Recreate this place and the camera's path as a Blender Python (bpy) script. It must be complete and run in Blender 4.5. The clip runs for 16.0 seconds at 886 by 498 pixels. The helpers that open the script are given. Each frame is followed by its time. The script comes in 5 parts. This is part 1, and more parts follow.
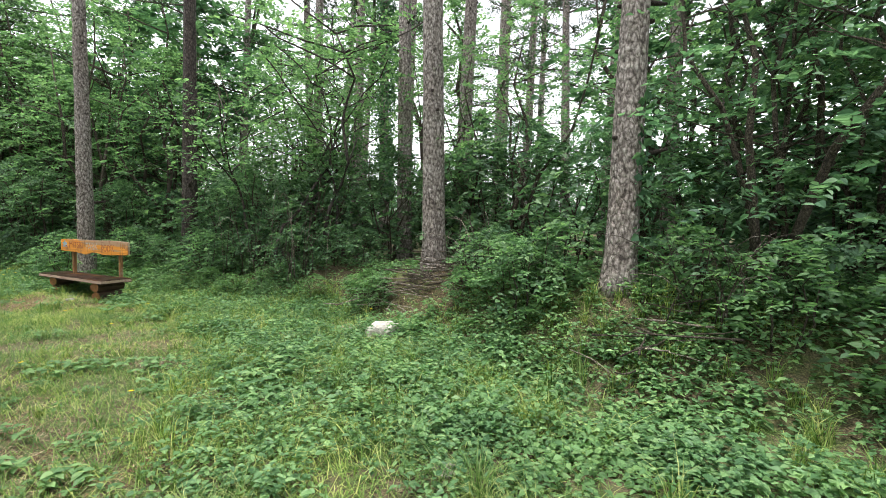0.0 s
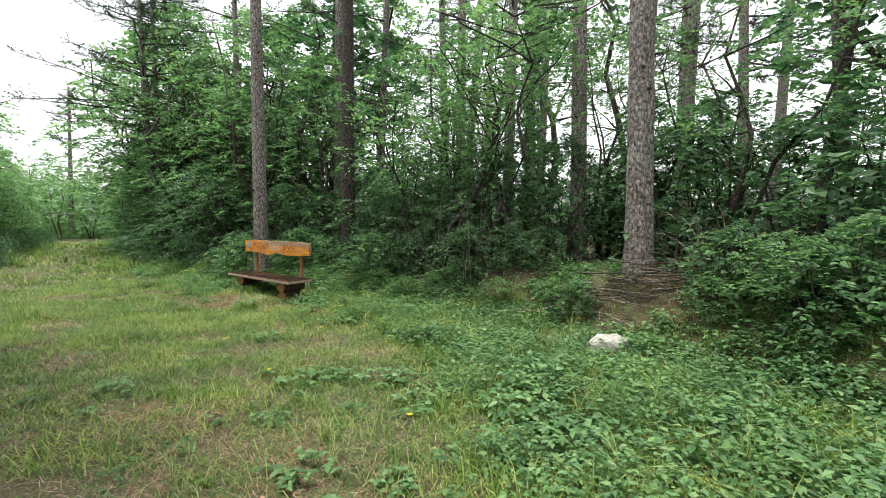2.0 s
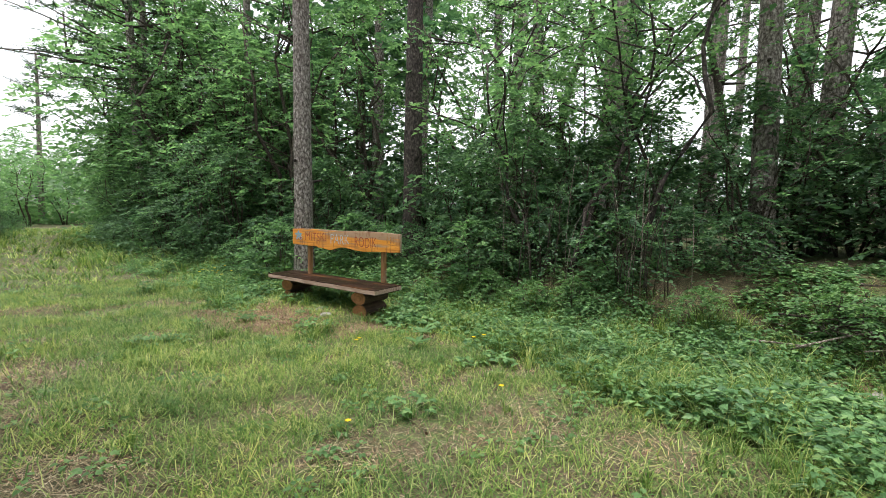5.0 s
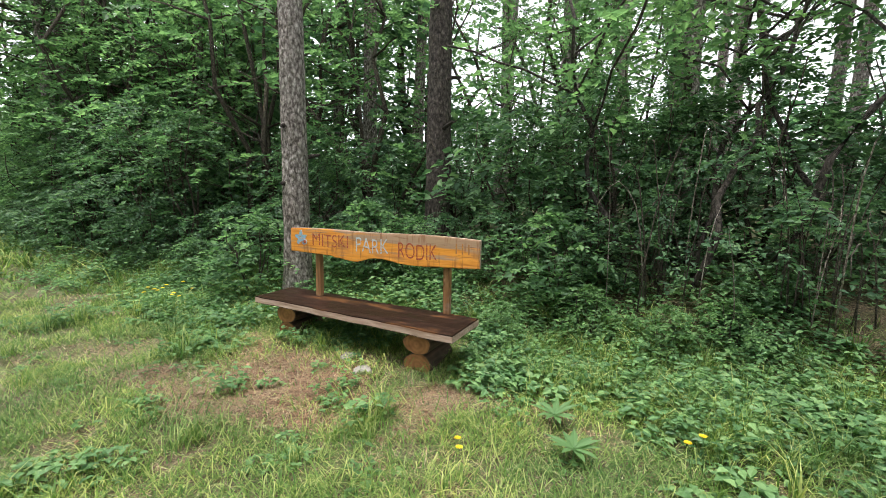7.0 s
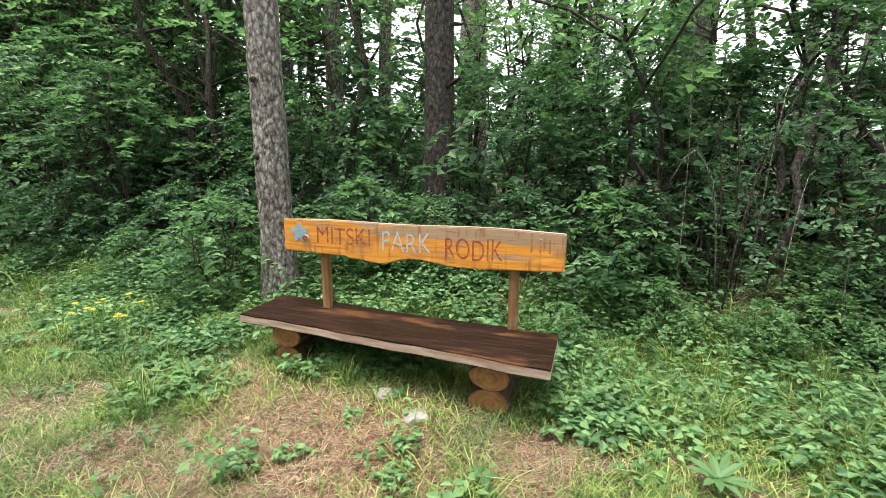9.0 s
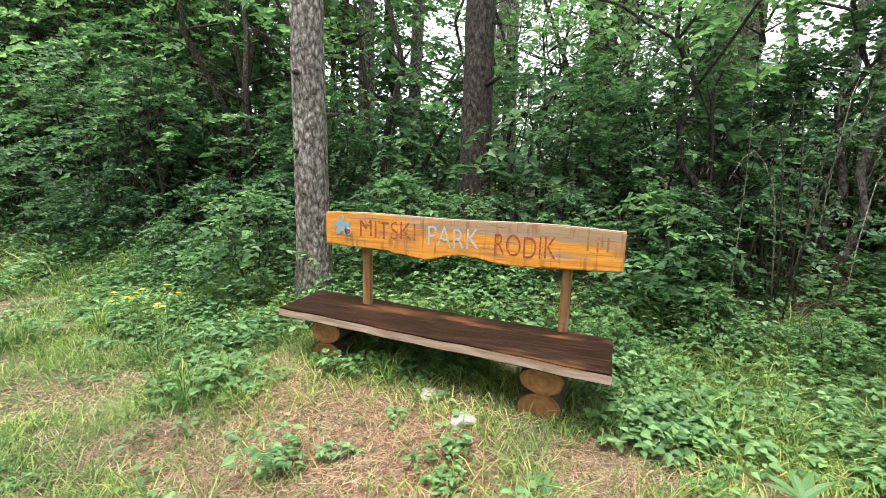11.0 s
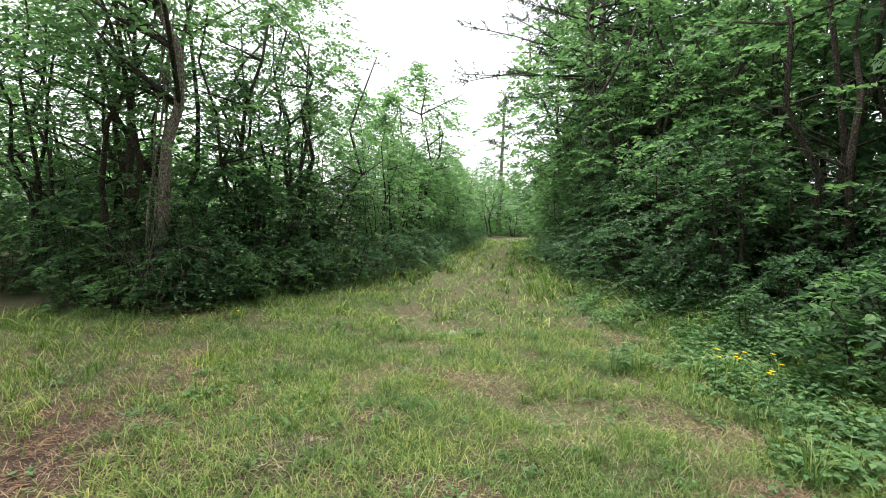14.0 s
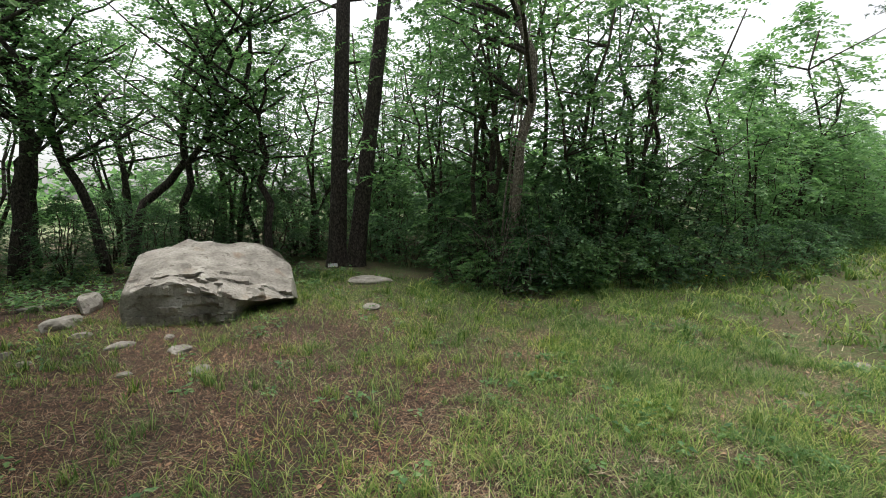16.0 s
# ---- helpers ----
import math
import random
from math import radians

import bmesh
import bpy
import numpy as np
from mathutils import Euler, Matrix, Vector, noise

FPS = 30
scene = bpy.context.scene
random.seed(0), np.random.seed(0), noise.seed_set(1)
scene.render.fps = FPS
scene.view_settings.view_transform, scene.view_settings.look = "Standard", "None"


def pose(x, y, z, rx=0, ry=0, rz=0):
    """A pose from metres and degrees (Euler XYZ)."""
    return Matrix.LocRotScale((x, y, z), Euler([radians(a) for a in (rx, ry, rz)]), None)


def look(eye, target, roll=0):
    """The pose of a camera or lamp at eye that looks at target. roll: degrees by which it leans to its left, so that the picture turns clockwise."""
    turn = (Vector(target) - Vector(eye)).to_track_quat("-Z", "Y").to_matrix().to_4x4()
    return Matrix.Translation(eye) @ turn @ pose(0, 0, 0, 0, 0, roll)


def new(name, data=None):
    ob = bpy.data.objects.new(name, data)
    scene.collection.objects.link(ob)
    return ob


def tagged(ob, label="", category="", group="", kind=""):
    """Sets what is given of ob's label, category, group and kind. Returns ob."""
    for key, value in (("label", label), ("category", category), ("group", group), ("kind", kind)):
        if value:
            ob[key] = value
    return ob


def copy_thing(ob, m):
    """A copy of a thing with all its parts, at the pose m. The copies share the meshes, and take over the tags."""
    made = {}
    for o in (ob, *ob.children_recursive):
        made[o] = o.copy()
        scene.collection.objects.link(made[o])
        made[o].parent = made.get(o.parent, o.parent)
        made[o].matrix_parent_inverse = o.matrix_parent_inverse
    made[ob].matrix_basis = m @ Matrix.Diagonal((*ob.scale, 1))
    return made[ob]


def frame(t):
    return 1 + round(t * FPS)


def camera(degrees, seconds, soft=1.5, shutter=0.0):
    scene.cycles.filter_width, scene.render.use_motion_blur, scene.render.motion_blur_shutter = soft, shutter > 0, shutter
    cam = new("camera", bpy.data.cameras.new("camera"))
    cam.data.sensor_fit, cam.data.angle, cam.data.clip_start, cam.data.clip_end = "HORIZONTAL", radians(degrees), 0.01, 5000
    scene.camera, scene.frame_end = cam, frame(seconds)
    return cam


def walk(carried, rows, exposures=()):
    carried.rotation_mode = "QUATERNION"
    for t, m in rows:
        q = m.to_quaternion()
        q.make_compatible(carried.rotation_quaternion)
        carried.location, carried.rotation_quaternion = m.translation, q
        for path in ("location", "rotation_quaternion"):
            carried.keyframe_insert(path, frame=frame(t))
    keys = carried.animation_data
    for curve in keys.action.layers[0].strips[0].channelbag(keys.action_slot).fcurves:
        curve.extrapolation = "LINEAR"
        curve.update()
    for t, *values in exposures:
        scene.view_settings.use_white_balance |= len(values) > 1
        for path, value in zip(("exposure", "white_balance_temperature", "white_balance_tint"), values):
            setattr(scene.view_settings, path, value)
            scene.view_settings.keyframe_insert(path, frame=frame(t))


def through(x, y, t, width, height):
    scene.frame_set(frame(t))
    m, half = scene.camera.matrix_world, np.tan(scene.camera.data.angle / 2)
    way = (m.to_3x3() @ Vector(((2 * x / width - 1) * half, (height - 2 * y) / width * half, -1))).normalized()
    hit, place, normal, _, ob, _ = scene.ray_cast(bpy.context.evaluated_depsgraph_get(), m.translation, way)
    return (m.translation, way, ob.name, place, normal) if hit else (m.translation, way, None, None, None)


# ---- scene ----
cam = camera(88.3, 16.0, soft=0.45)
walk(cam, [
    (0.0, look((10.441, -5.524, 1.547), (9.689, -3.674, 1.442), 1.2)),
    (0.5, look((10.135, -5.475, 1.570), (9.217, -3.702, 1.442), 1.9)),
    (1.0, look((9.773, -5.535, 1.541), (8.767, -3.812, 1.407), 2.2)),
    (1.5, look((9.292, -5.569, 1.531), (8.232, -3.878, 1.401), 1.3)),
    (2.0, look((8.704, -5.626, 1.527), (7.597, -3.964, 1.408), 0.5)),
    (2.5, look((8.112, -5.688, 1.483), (6.996, -4.032, 1.369), 0.4)),
    (3.0, look((7.624, -5.552, 1.466), (6.496, -3.905, 1.350), 0.4)),
    (3.5, look((7.127, -5.314, 1.431), (6.008, -3.661, 1.316), 0.9)),
    (4.0, look((6.557, -5.259, 1.396), (5.477, -3.580, 1.268), 1.2)),
    (6.5, look((3.862, -3.484, 1.484), (2.902, -1.744, 1.254), 0.5)),
    (7.0, look((3.305, -3.389, 1.505), (2.445, -1.602, 1.248), 0.9)),
    (7.5, look((2.943, -3.110, 1.549), (2.139, -1.312, 1.202), 0.4)),
    (8.0, look((2.607, -2.881, 1.597), (1.874, -1.063, 1.198), -0.0)),
    (10.5, look((1.908, -2.743, 1.467), (1.375, -0.853, 1.087), 0.6)),
    (11.0, look((1.915, -2.746, 1.460), (1.232, -0.902, 1.096), 1.3)),
    (11.5, look((1.881, -2.866, 1.507), (0.924, -1.141, 1.181), 1.5)),
    (12.0, look((1.819, -3.115, 1.473), (0.568, -1.573, 1.240), 2.1)),
    (12.5, look((1.777, -3.188, 1.510), (0.256, -1.906, 1.307), 2.8)),
    (13.0, look((1.778, -3.323, 1.551), (0.064, -2.308, 1.371), 2.9)),
    (13.5, look((1.739, -3.452, 1.536), (-0.128, -2.754, 1.374), 3.1)),
    (14.0, look((1.762, -3.578, 1.530), (-0.199, -3.214, 1.382), 1.7)),
    (14.5, look((1.836, -3.717, 1.548), (-0.159, -3.693, 1.400), 0.7)),
    (15.0, look((1.708, -3.703, 1.535), (-0.244, -4.107, 1.370), -0.2)),
    (15.5, look((1.609, -3.671, 1.550), (-0.220, -4.456, 1.345), -1.0)),
    (16.0, look((1.529, -3.697, 1.531), (-0.195, -4.687, 1.314), 0.1)),
], exposures=[(0.0, 1.58), (3.0, 1.27), (7.0, 1.6), (8.0, 1.72), (10.5, 2.06), (12.5, 1.77), (14.5, 1.26), (16.0, 0.92)])

# ---- sky and sun: a bright overcast ----
world = bpy.data.worlds.new("overcast_sky")
scene.world = world
world.use_nodes = True
wn, wl = world.node_tree.nodes, world.node_tree.links
sky = wn.new("ShaderNodeTexSky")
sky.sky_type, sky.sun_disc = "NISHITA", False
sky.sun_elevation, sky.sun_rotation = radians(80), radians(215)
sky.air_density, sky.dust_density, sky.ozone_density = 1.0, 3.0, 1.0
grey = wn.new("ShaderNodeHueSaturation")
grey.inputs["Saturation"].default_value = 0.18
wl.new(sky.outputs[0], grey.inputs["Color"])
wl.new(grey.outputs[0], wn["Background"].inputs[0])
wn["Background"].inputs[1].default_value = 0.15
sun = new("sun", bpy.data.lights.new("sun", "SUN"))
sun.data.energy, sun.data.angle, sun.data.color = 1.5, radians(25), (1.0, 0.95, 0.88)
sun.matrix_world = look((0, 0, 0), (0.10, 0.14, -0.985))


# ---- materials ----
def material(name):
    m = bpy.data.materials.new(name)
    m.use_nodes = True
    return m, m.node_tree.nodes, m.node_tree.links, m.node_tree.nodes["Principled BSDF"]


def ramp(nodes, links, source, stops):
    r = nodes.new("ShaderNodeValToRGB")
    while len(r.color_ramp.elements) < len(stops):
        r.color_ramp.elements.new(0.5)
    for el, (p, c) in zip(r.color_ramp.elements, stops):
        el.position, el.color = p, (*c, 1)
    links.new(source, r.inputs[0])
    return r.outputs[0]


def tex(nodes, links, kind, scale, detail=4.0, stretch=(1, 1, 1), coord="Object"):
    tc, mp = nodes.new("ShaderNodeTexCoord"), nodes.new("ShaderNodeMapping")
    mp.inputs["Scale"].default_value = stretch
    links.new(tc.outputs[coord], mp.inputs[0])
    n = nodes.new(kind)
    n.inputs["Scale"].default_value = scale
    if "Detail" in n.inputs:
        n.inputs["Detail"].default_value = detail
    links.new(mp.outputs[0], n.inputs["Vector"])
    return n


def mix(nodes, links, fac, a, b, mode="MIX"):
    n = nodes.new("ShaderNodeMix")
    n.data_type, n.blend_type = "RGBA", mode
    for sock, v in ((n.inputs[0], fac), (n.inputs[6], a), (n.inputs[7], b)):
        if isinstance(v, (int, float)):
            sock.default_value = v
        elif isinstance(v, tuple):
            sock.default_value = (*v, 1)
        else:
            links.new(v, sock)
    return n.outputs[2]


def bump(nodes, links, bsdf, height, strength, distance):
    b = nodes.new("ShaderNodeBump")
    b.inputs["Strength"].default_value, b.inputs["Distance"].default_value = strength, distance
    links.new(height, b.inputs["Height"])
    links.new(b.outputs[0], bsdf.inputs["Normal"])


def leaf_material(name, dark, mid, light, through=0.35, rough=0.45, patch=0.6, vivid=0.84):
    """Leaves that differ one by one and in patches, and let some light through."""
    m, n, l, p = material(name)
    geo = n.new("ShaderNodeNewGeometry")
    one = ramp(n, l, geo.outputs["Random Per Island"], [(0.0, dark), (0.55, mid), (1.0, light)])
    big = tex(n, l, "ShaderNodeTexNoise", 1.1, 2.0)
    tone = ramp(n, l, big.outputs[0], [(0.3, (0.62, 0.70, 0.72)), (0.7, (1.25, 1.15, 0.95))])
    hue = n.new("ShaderNodeHueSaturation")
    hue.inputs["Saturation"].default_value = vivid
    l.new(mix(n, l, patch, one, tone, "MULTIPLY"), hue.inputs["Color"])
    col = hue.outputs[0]
    l.new(col, p.inputs["Base Color"])
    p.inputs["Roughness"].default_value = rough
    p.inputs["Specular IOR Level"].default_value = 0.24
    t = n.new("ShaderNodeBsdfTranslucent")
    warm = mix(n, l, 1.0, col, (1.06, 1.20, 0.80), "MULTIPLY")
    l.new(warm, t.inputs[0])
    sh = n.new("ShaderNodeMixShader")
    sh.inputs[0].default_value = through
    l.new(p.outputs[0], sh.inputs[1])
    l.new(t.outputs[0], sh.inputs[2])
    l.new(sh.outputs[0], n["Material Output"].inputs[0])
    return m


LEAF = leaf_material("hazel_leaf", (0.042, 0.104, 0.055), (0.080, 0.188, 0.086), (0.165, 0.310, 0.135), 0.48)
# lighter than LEAF: sky light through the upper leaves is put into the colour
LEAF_AIRY = leaf_material("backlit_leaf", (0.060, 0.145, 0.066), (0.115, 0.250, 0.104), (0.200, 0.365, 0.150), 0.58)
LEAF_DEEP = leaf_material("maple_leaf", (0.040, 0.115, 0.062), (0.075, 0.195, 0.098), (0.145, 0.310, 0.145), 0.45)
# maple colour raised to make up for the shade of the crowns above
LEAF_MAPLE = leaf_material("brightened_maple_leaf", (0.055, 0.140, 0.082), (0.105, 0.245, 0.135), (0.185, 0.350, 0.190), 0.5)
LEAF_BRIGHT = leaf_material("young_leaf", (0.062, 0.160, 0.048), (0.108, 0.245, 0.070), (0.170, 0.325, 0.095), 0.42)
# pale colour stands in for haze and open light on the trackside trees
LEAF_FAR = leaf_material("hazy_edge_leaf", (0.098, 0.225, 0.092), (0.160, 0.325, 0.132), (0.235, 0.420, 0.180), 0.52)
HERB = leaf_material("herb_leaf", (0.050, 0.145, 0.048), (0.105, 0.250, 0.080), (0.200, 0.365, 0.115))
GRASS = leaf_material("grass_blade", (0.062, 0.142, 0.036), (0.168, 0.276, 0.072), (0.450, 0.485, 0.200), 0.4, patch=0.9, vivid=0.98)
STRAW = leaf_material("dry_straw", (0.16, 0.095, 0.052), (0.34, 0.245, 0.140), (0.62, 0.53, 0.35), 0.15, 0.7)
NEEDLE = leaf_material("pine_needle", (0.022, 0.050, 0.022), (0.035, 0.080, 0.030), (0.060, 0.115, 0.045), 0.15)
PETAL = leaf_material("yellow_petal", (0.70, 0.48, 0.01), (0.80, 0.58, 0.02), (0.85, 0.66, 0.03), 0.3, vivid=1.0)
DEADLEAF = leaf_material("dead_leaf", (0.075, 0.034, 0.021), (0.235, 0.120, 0.076), (0.50, 0.31, 0.21), 0.1, 0.7, vivid=0.95)


def bark_material(name, deep, mid, pale, scale=1.0):
    """Long plates parted by dark furrows, with a fine crumbling grain."""
    m, n, l, p = material(name)
    warp = tex(n, l, "ShaderNodeTexNoise", 9 * scale, 3.0, (1, 1, 0.5))
    vor = tex(n, l, "ShaderNodeTexVoronoi", 20 * scale, stretch=(1, 1, 0.42))
    vor.feature = "DISTANCE_TO_EDGE"
    off = n.new("ShaderNodeVectorMath")
    off.operation = "MULTIPLY_ADD"
    off.inputs[1].default_value = (0.045, 0.045, 0.06)
    l.new(warp.outputs["Color"], off.inputs[0])
    l.new(vor.inputs["Vector"].links[0].from_socket, off.inputs[2])
    l.new(off.outputs[0], vor.inputs["Vector"])
    fine = tex(n, l, "ShaderNodeTexNoise", 60 * scale, 6.0, (1, 1, 0.4))
    broad = tex(n, l, "ShaderNodeTexNoise", 1.4, 3.0)
    flake = tex(n, l, "ShaderNodeTexNoise", 26 * scale, 7.0, (1, 1, 0.75))
    plates = ramp(n, l, flake.outputs[0], [(0.34, deep), (0.47, mid), (0.64, pale)])
    furrow = ramp(n, l, vor.outputs["Distance"], [(0.0, (0.32, 0.30, 0.285)), (0.11, (1.0, 1.0, 1.0))])
    plates = mix(n, l, 0.92, plates, furrow, "MULTIPLY")
    grain = ramp(n, l, fine.outputs[0], [(0.32, (0.62, 0.60, 0.58)), (0.66, (1.22, 1.20, 1.19))])
    c = mix(n, l, 0.85, plates, grain, "MULTIPLY")
    moss = ramp(n, l, broad.outputs[0], [(0.35, (0.92, 0.88, 0.86)), (0.6, (1.05, 1.05, 1.05)), (0.75, (1.06, 1.12, 1.0))])
    l.new(mix(n, l, 1.0, c, moss, "MULTIPLY"), p.inputs["Base Color"])
    p.inputs["Roughness"].default_value = 0.92
    h = ramp(n, l, vor.outputs["Distance"], [(0.0, (0, 0, 0)), (0.2, (1, 1, 1))])
    bump(n, l, p, mix(n, l, 0.55, h, flake.outputs[0]), 1.0, 0.03)
    return m


BARK = bark_material("pine_bark", (0.095, 0.080, 0.074), (0.255, 0.228, 0.215), (0.43, 0.40, 0.385))
BARK_DARK = bark_material("dark_bark", (0.025, 0.020, 0.018), (0.070, 0.056, 0.050), (0.115, 0.098, 0.088))
BARK_SHRUB = bark_material("shrub_bark", (0.035, 0.028, 0.020), (0.085, 0.068, 0.050), (0.15, 0.13, 0.10), 2.5)
BARK_GREY = bark_material("bleached_bark", (0.16, 0.13, 0.11), (0.32, 0.28, 0.24), (0.46, 0.42, 0.38), 1.6)
KNOT = bark_material("knot_wood", (0.02, 0.014, 0.010), (0.045, 0.032, 0.025), (0.08, 0.06, 0.05), 3)


def stone_material(name, dark, mid, pale, scale=1.0, rust=0.6):
    m, n, l, p = material(name)
    a = tex(n, l, "ShaderNodeTexNoise", 3.2 * scale, 8.0)
    b = tex(n, l, "ShaderNodeTexNoise", 30 * scale, 6.0)
    cr = tex(n, l, "ShaderNodeTexVoronoi", 5 * scale, stretch=(1, 1, 2.2))
    c1 = ramp(n, l, a.outputs[0], [(0.3, dark), (0.5, mid), (0.68, pale)])
    c2 = ramp(n, l, b.outputs[0], [(0.3, (0.72, 0.70, 0.68)), (0.7, (1.15, 1.14, 1.12))])
    c = mix(n, l, 0.85, c1, c2, "MULTIPLY")
    r = tex(n, l, "ShaderNodeTexNoise", 2.1 * scale, 3.0, (1.3, 1, 1.1))
    f = ramp(n, l, r.outputs[0], [(0.60, (0, 0, 0)), (0.72, (rust, rust, rust))])
    pit = tex(n, l, "ShaderNodeTexNoise", 11 * scale, 4.0, (1, 2.2, 2.6))
    pf = ramp(n, l, pit.outputs[0], [(0.60, (0, 0, 0)), (0.68, (0.75, 0.75, 0.75))])
    stained = mix(n, l, f, c, (0.22, 0.13, 0.07))
    l.new(mix(n, l, pf, stained, (0.11, 0.095, 0.075)), p.inputs["Base Color"])
    p.inputs["Roughness"].default_value = 0.9
    h = n.new("ShaderNodeMath")
    h.operation = "ADD"
    l.new(a.outputs[0], h.inputs[0])
    l.new(b.outputs[0], h.inputs[1])
    crack = ramp(n, l, cr.outputs["Distance"], [(0.0, (0, 0, 0)), (0.3, (1, 1, 1))])
    bump(n, l, p, mix(n, l, 0.35, h.outputs[0], crack), 0.8, 0.022)
    return m


ROCK = stone_material("limestone", (0.17, 0.158, 0.142), (0.30, 0.282, 0.255), (0.42, 0.400, 0.368))
PALE_ROCK = stone_material("pale_limestone", (0.28, 0.27, 0.24), (0.46, 0.45, 0.40), (0.62, 0.61, 0.56), 3, 0.15)


def wood_material(name, dark, mid, pale, rough, wear, wear_amount, axis=(0.6, 9, 9)):
    m, n, l, p = material(name)
    g = tex(n, l, "ShaderNodeTexNoise", 5.0, 8.0, axis)
    c = ramp(n, l, g.outputs[0], [(0.28, dark), (0.5, mid), (0.72, pale)])
    s = tex(n, l, "ShaderNodeTexNoise", 2.6, 5.0, (0.8, 2.2, 2.2))
    f = ramp(n, l, s.outputs[0], [(0.56, (0, 0, 0)), (0.66, (wear_amount,) * 3)])
    l.new(mix(n, l, f, c, wear), p.inputs["Base Color"])
    rr = ramp(n, l, s.outputs[0], [(0.4, (rough,) * 3), (0.65, (0.75,) * 3)])
    l.new(rr, p.inputs["Roughness"])
    bump(n, l, p, g.outputs[0], 0.5, 0.006)
    return m


def board_material():
    m = wood_material("orange_varnished_board", (0.46, 0.160, 0.020), (0.69, 0.270, 0.036), (0.79, 0.360, 0.060), 0.45, (0.33, 0.15, 0.06), 0.85)
    n, l = m.node_tree.nodes, m.node_tree.links
    p = n["Principled BSDF"]
    old = p.inputs["Base Color"].links[0].from_socket
    tc, sep = n.new("ShaderNodeTexCoord"), n.new("ShaderNodeSeparateXYZ")
    l.new(tc.outputs["Object"], sep.inputs[0])
    st = tex(n, l, "ShaderNodeTexNoise", 3.0, 6.0, (0.9, 5, 9))
    up, along, add = n.new("ShaderNodeMapRange"), n.new("ShaderNodeMapRange"), n.new("ShaderNodeMath")
    up.inputs[1].default_value, up.inputs[2].default_value = 0.99, 1.12
    along.inputs[1].default_value, along.inputs[2].default_value, along.inputs[4].default_value = 0.1, 1.4, 0.55
    l.new(sep.outputs[2], up.inputs[0])
    l.new(sep.outputs[0], along.inputs[0])
    mul = n.new("ShaderNodeMath")
    mul.operation = "MULTIPLY"
    l.new(up.outputs[0], mul.inputs[0])
    l.new(along.outputs[0], mul.inputs[1])
    l.new(mul.outputs[0], add.inputs[0])
    l.new(st.outputs[0], add.inputs[1])
    f = ramp(n, l, add.outputs[0], [(0.56, (0, 0, 0)), (0.70, (0.9,) * 3)])
    worn = mix(n, l, f, old, (0.34, 0.235, 0.165))
    dk = tex(n, l, "ShaderNodeTexNoise", 7.0, 5.0, (0.5, 4, 7))
    df = ramp(n, l, dk.outputs[0], [(0.60, (0, 0, 0)), (0.68, (0.75,) * 3)])
    drip = tex(n, l, "ShaderNodeTexNoise", 4.0, 6.0, (6.5, 3, 1.0))
    drip_f = ramp(n, l, drip.outputs[0], [(0.55, (0, 0, 0)), (0.66, (0.6,) * 3)])
    dark = mix(n, l, df, worn, (0.17, 0.065, 0.025))
    l.new(mix(n, l, drip_f, dark, (0.20, 0.070, 0.022)), p.inputs["Base Color"])
    return m


BOARD = board_material()
BOARD_EDGE = wood_material("grey_board_edge", (0.20, 0.14, 0.10), (0.36, 0.27, 0.20), (0.48, 0.38, 0.30), 0.8, (0.25, 0.18, 0.13), 0.5)
SEAT = wood_material("dark_wet_plank", (0.008, 0.0045, 0.0035), (0.019, 0.009, 0.006), (0.042, 0.019, 0.012), 0.33, (0.36, 0.15, 0.045), 0.20)
SEAT_EDGE = wood_material("worn_plank_edge", (0.20, 0.125, 0.095), (0.36, 0.25, 0.20), (0.52, 0.40, 0.34), 0.75, (0.17, 0.10, 0.07), 0.5)
SEAT.node_tree.nodes["Principled BSDF"].inputs["Specular IOR Level"].default_value = 0.10
POST = wood_material("brown_post", (0.12, 0.055, 0.022), (0.24, 0.115, 0.045), (0.33, 0.18, 0.085), 0.6, (0.30, 0.24, 0.19), 0.7, (9, 9, 0.6))
LOG_SIDE = wood_material("dark_log_side", (0.025, 0.014, 0.010), (0.055, 0.030, 0.020), (0.10, 0.055, 0.035), 0.7, (0.12, 0.08, 0.06), 0.4, (9, 0.6, 9))


def log_end_material():
    m, n, l, p = material("cut_log_end")
    tc = n.new("ShaderNodeTexCoord")
    w = n.new("ShaderNodeTexWave")
    w.wave_type, w.rings_direction = "RINGS", "Y"
    w.inputs["Scale"].default_value, w.inputs["Distortion"].default_value = 9, 3.0
    l.new(tc.outputs["Object"], w.inputs["Vector"])
    c = ramp(n, l, w.outputs["Fac"], [(0.1, (0.27, 0.118, 0.045)), (0.9, (0.33, 0.150, 0.060))])
    s = tex(n, l, "ShaderNodeTexNoise", 14, 6)
    d = ramp(n, l, s.outputs[0], [(0.35, (0.6, 0.55, 0.5)), (0.65, (1.1, 1.1, 1.1))])
    l.new(mix(n, l, 0.8, c, d, "MULTIPLY"), p.inputs["Base Color"])
    p.inputs["Roughness"].default_value = 0.65
    bump(n, l, p, s.outputs[0], 0.4, 0.004)
    return m


LOG_END = log_end_material()


def paint(name, colour):
    m, n, l, p = material(name)
    s = tex(n, l, "ShaderNodeTexNoise", 26, 6, (1, 3, 3))
    c = ramp(n, l, s.outputs[0], [(0.35, (0.55, 0.22, 0.040)), (0.46, colour)])
    l.new(c, p.inputs["Base Color"])
    p.inputs["Roughness"].default_value = 0.6
    return m


RED_PAINT = paint("worn_red_paint", (0.30, 0.060, 0.034))
BLUE_PAINT = paint("worn_pale_blue_paint", (0.40, 0.46, 0.50))
SKY_PAINT = paint("worn_blue_paint", (0.20, 0.36, 0.48))
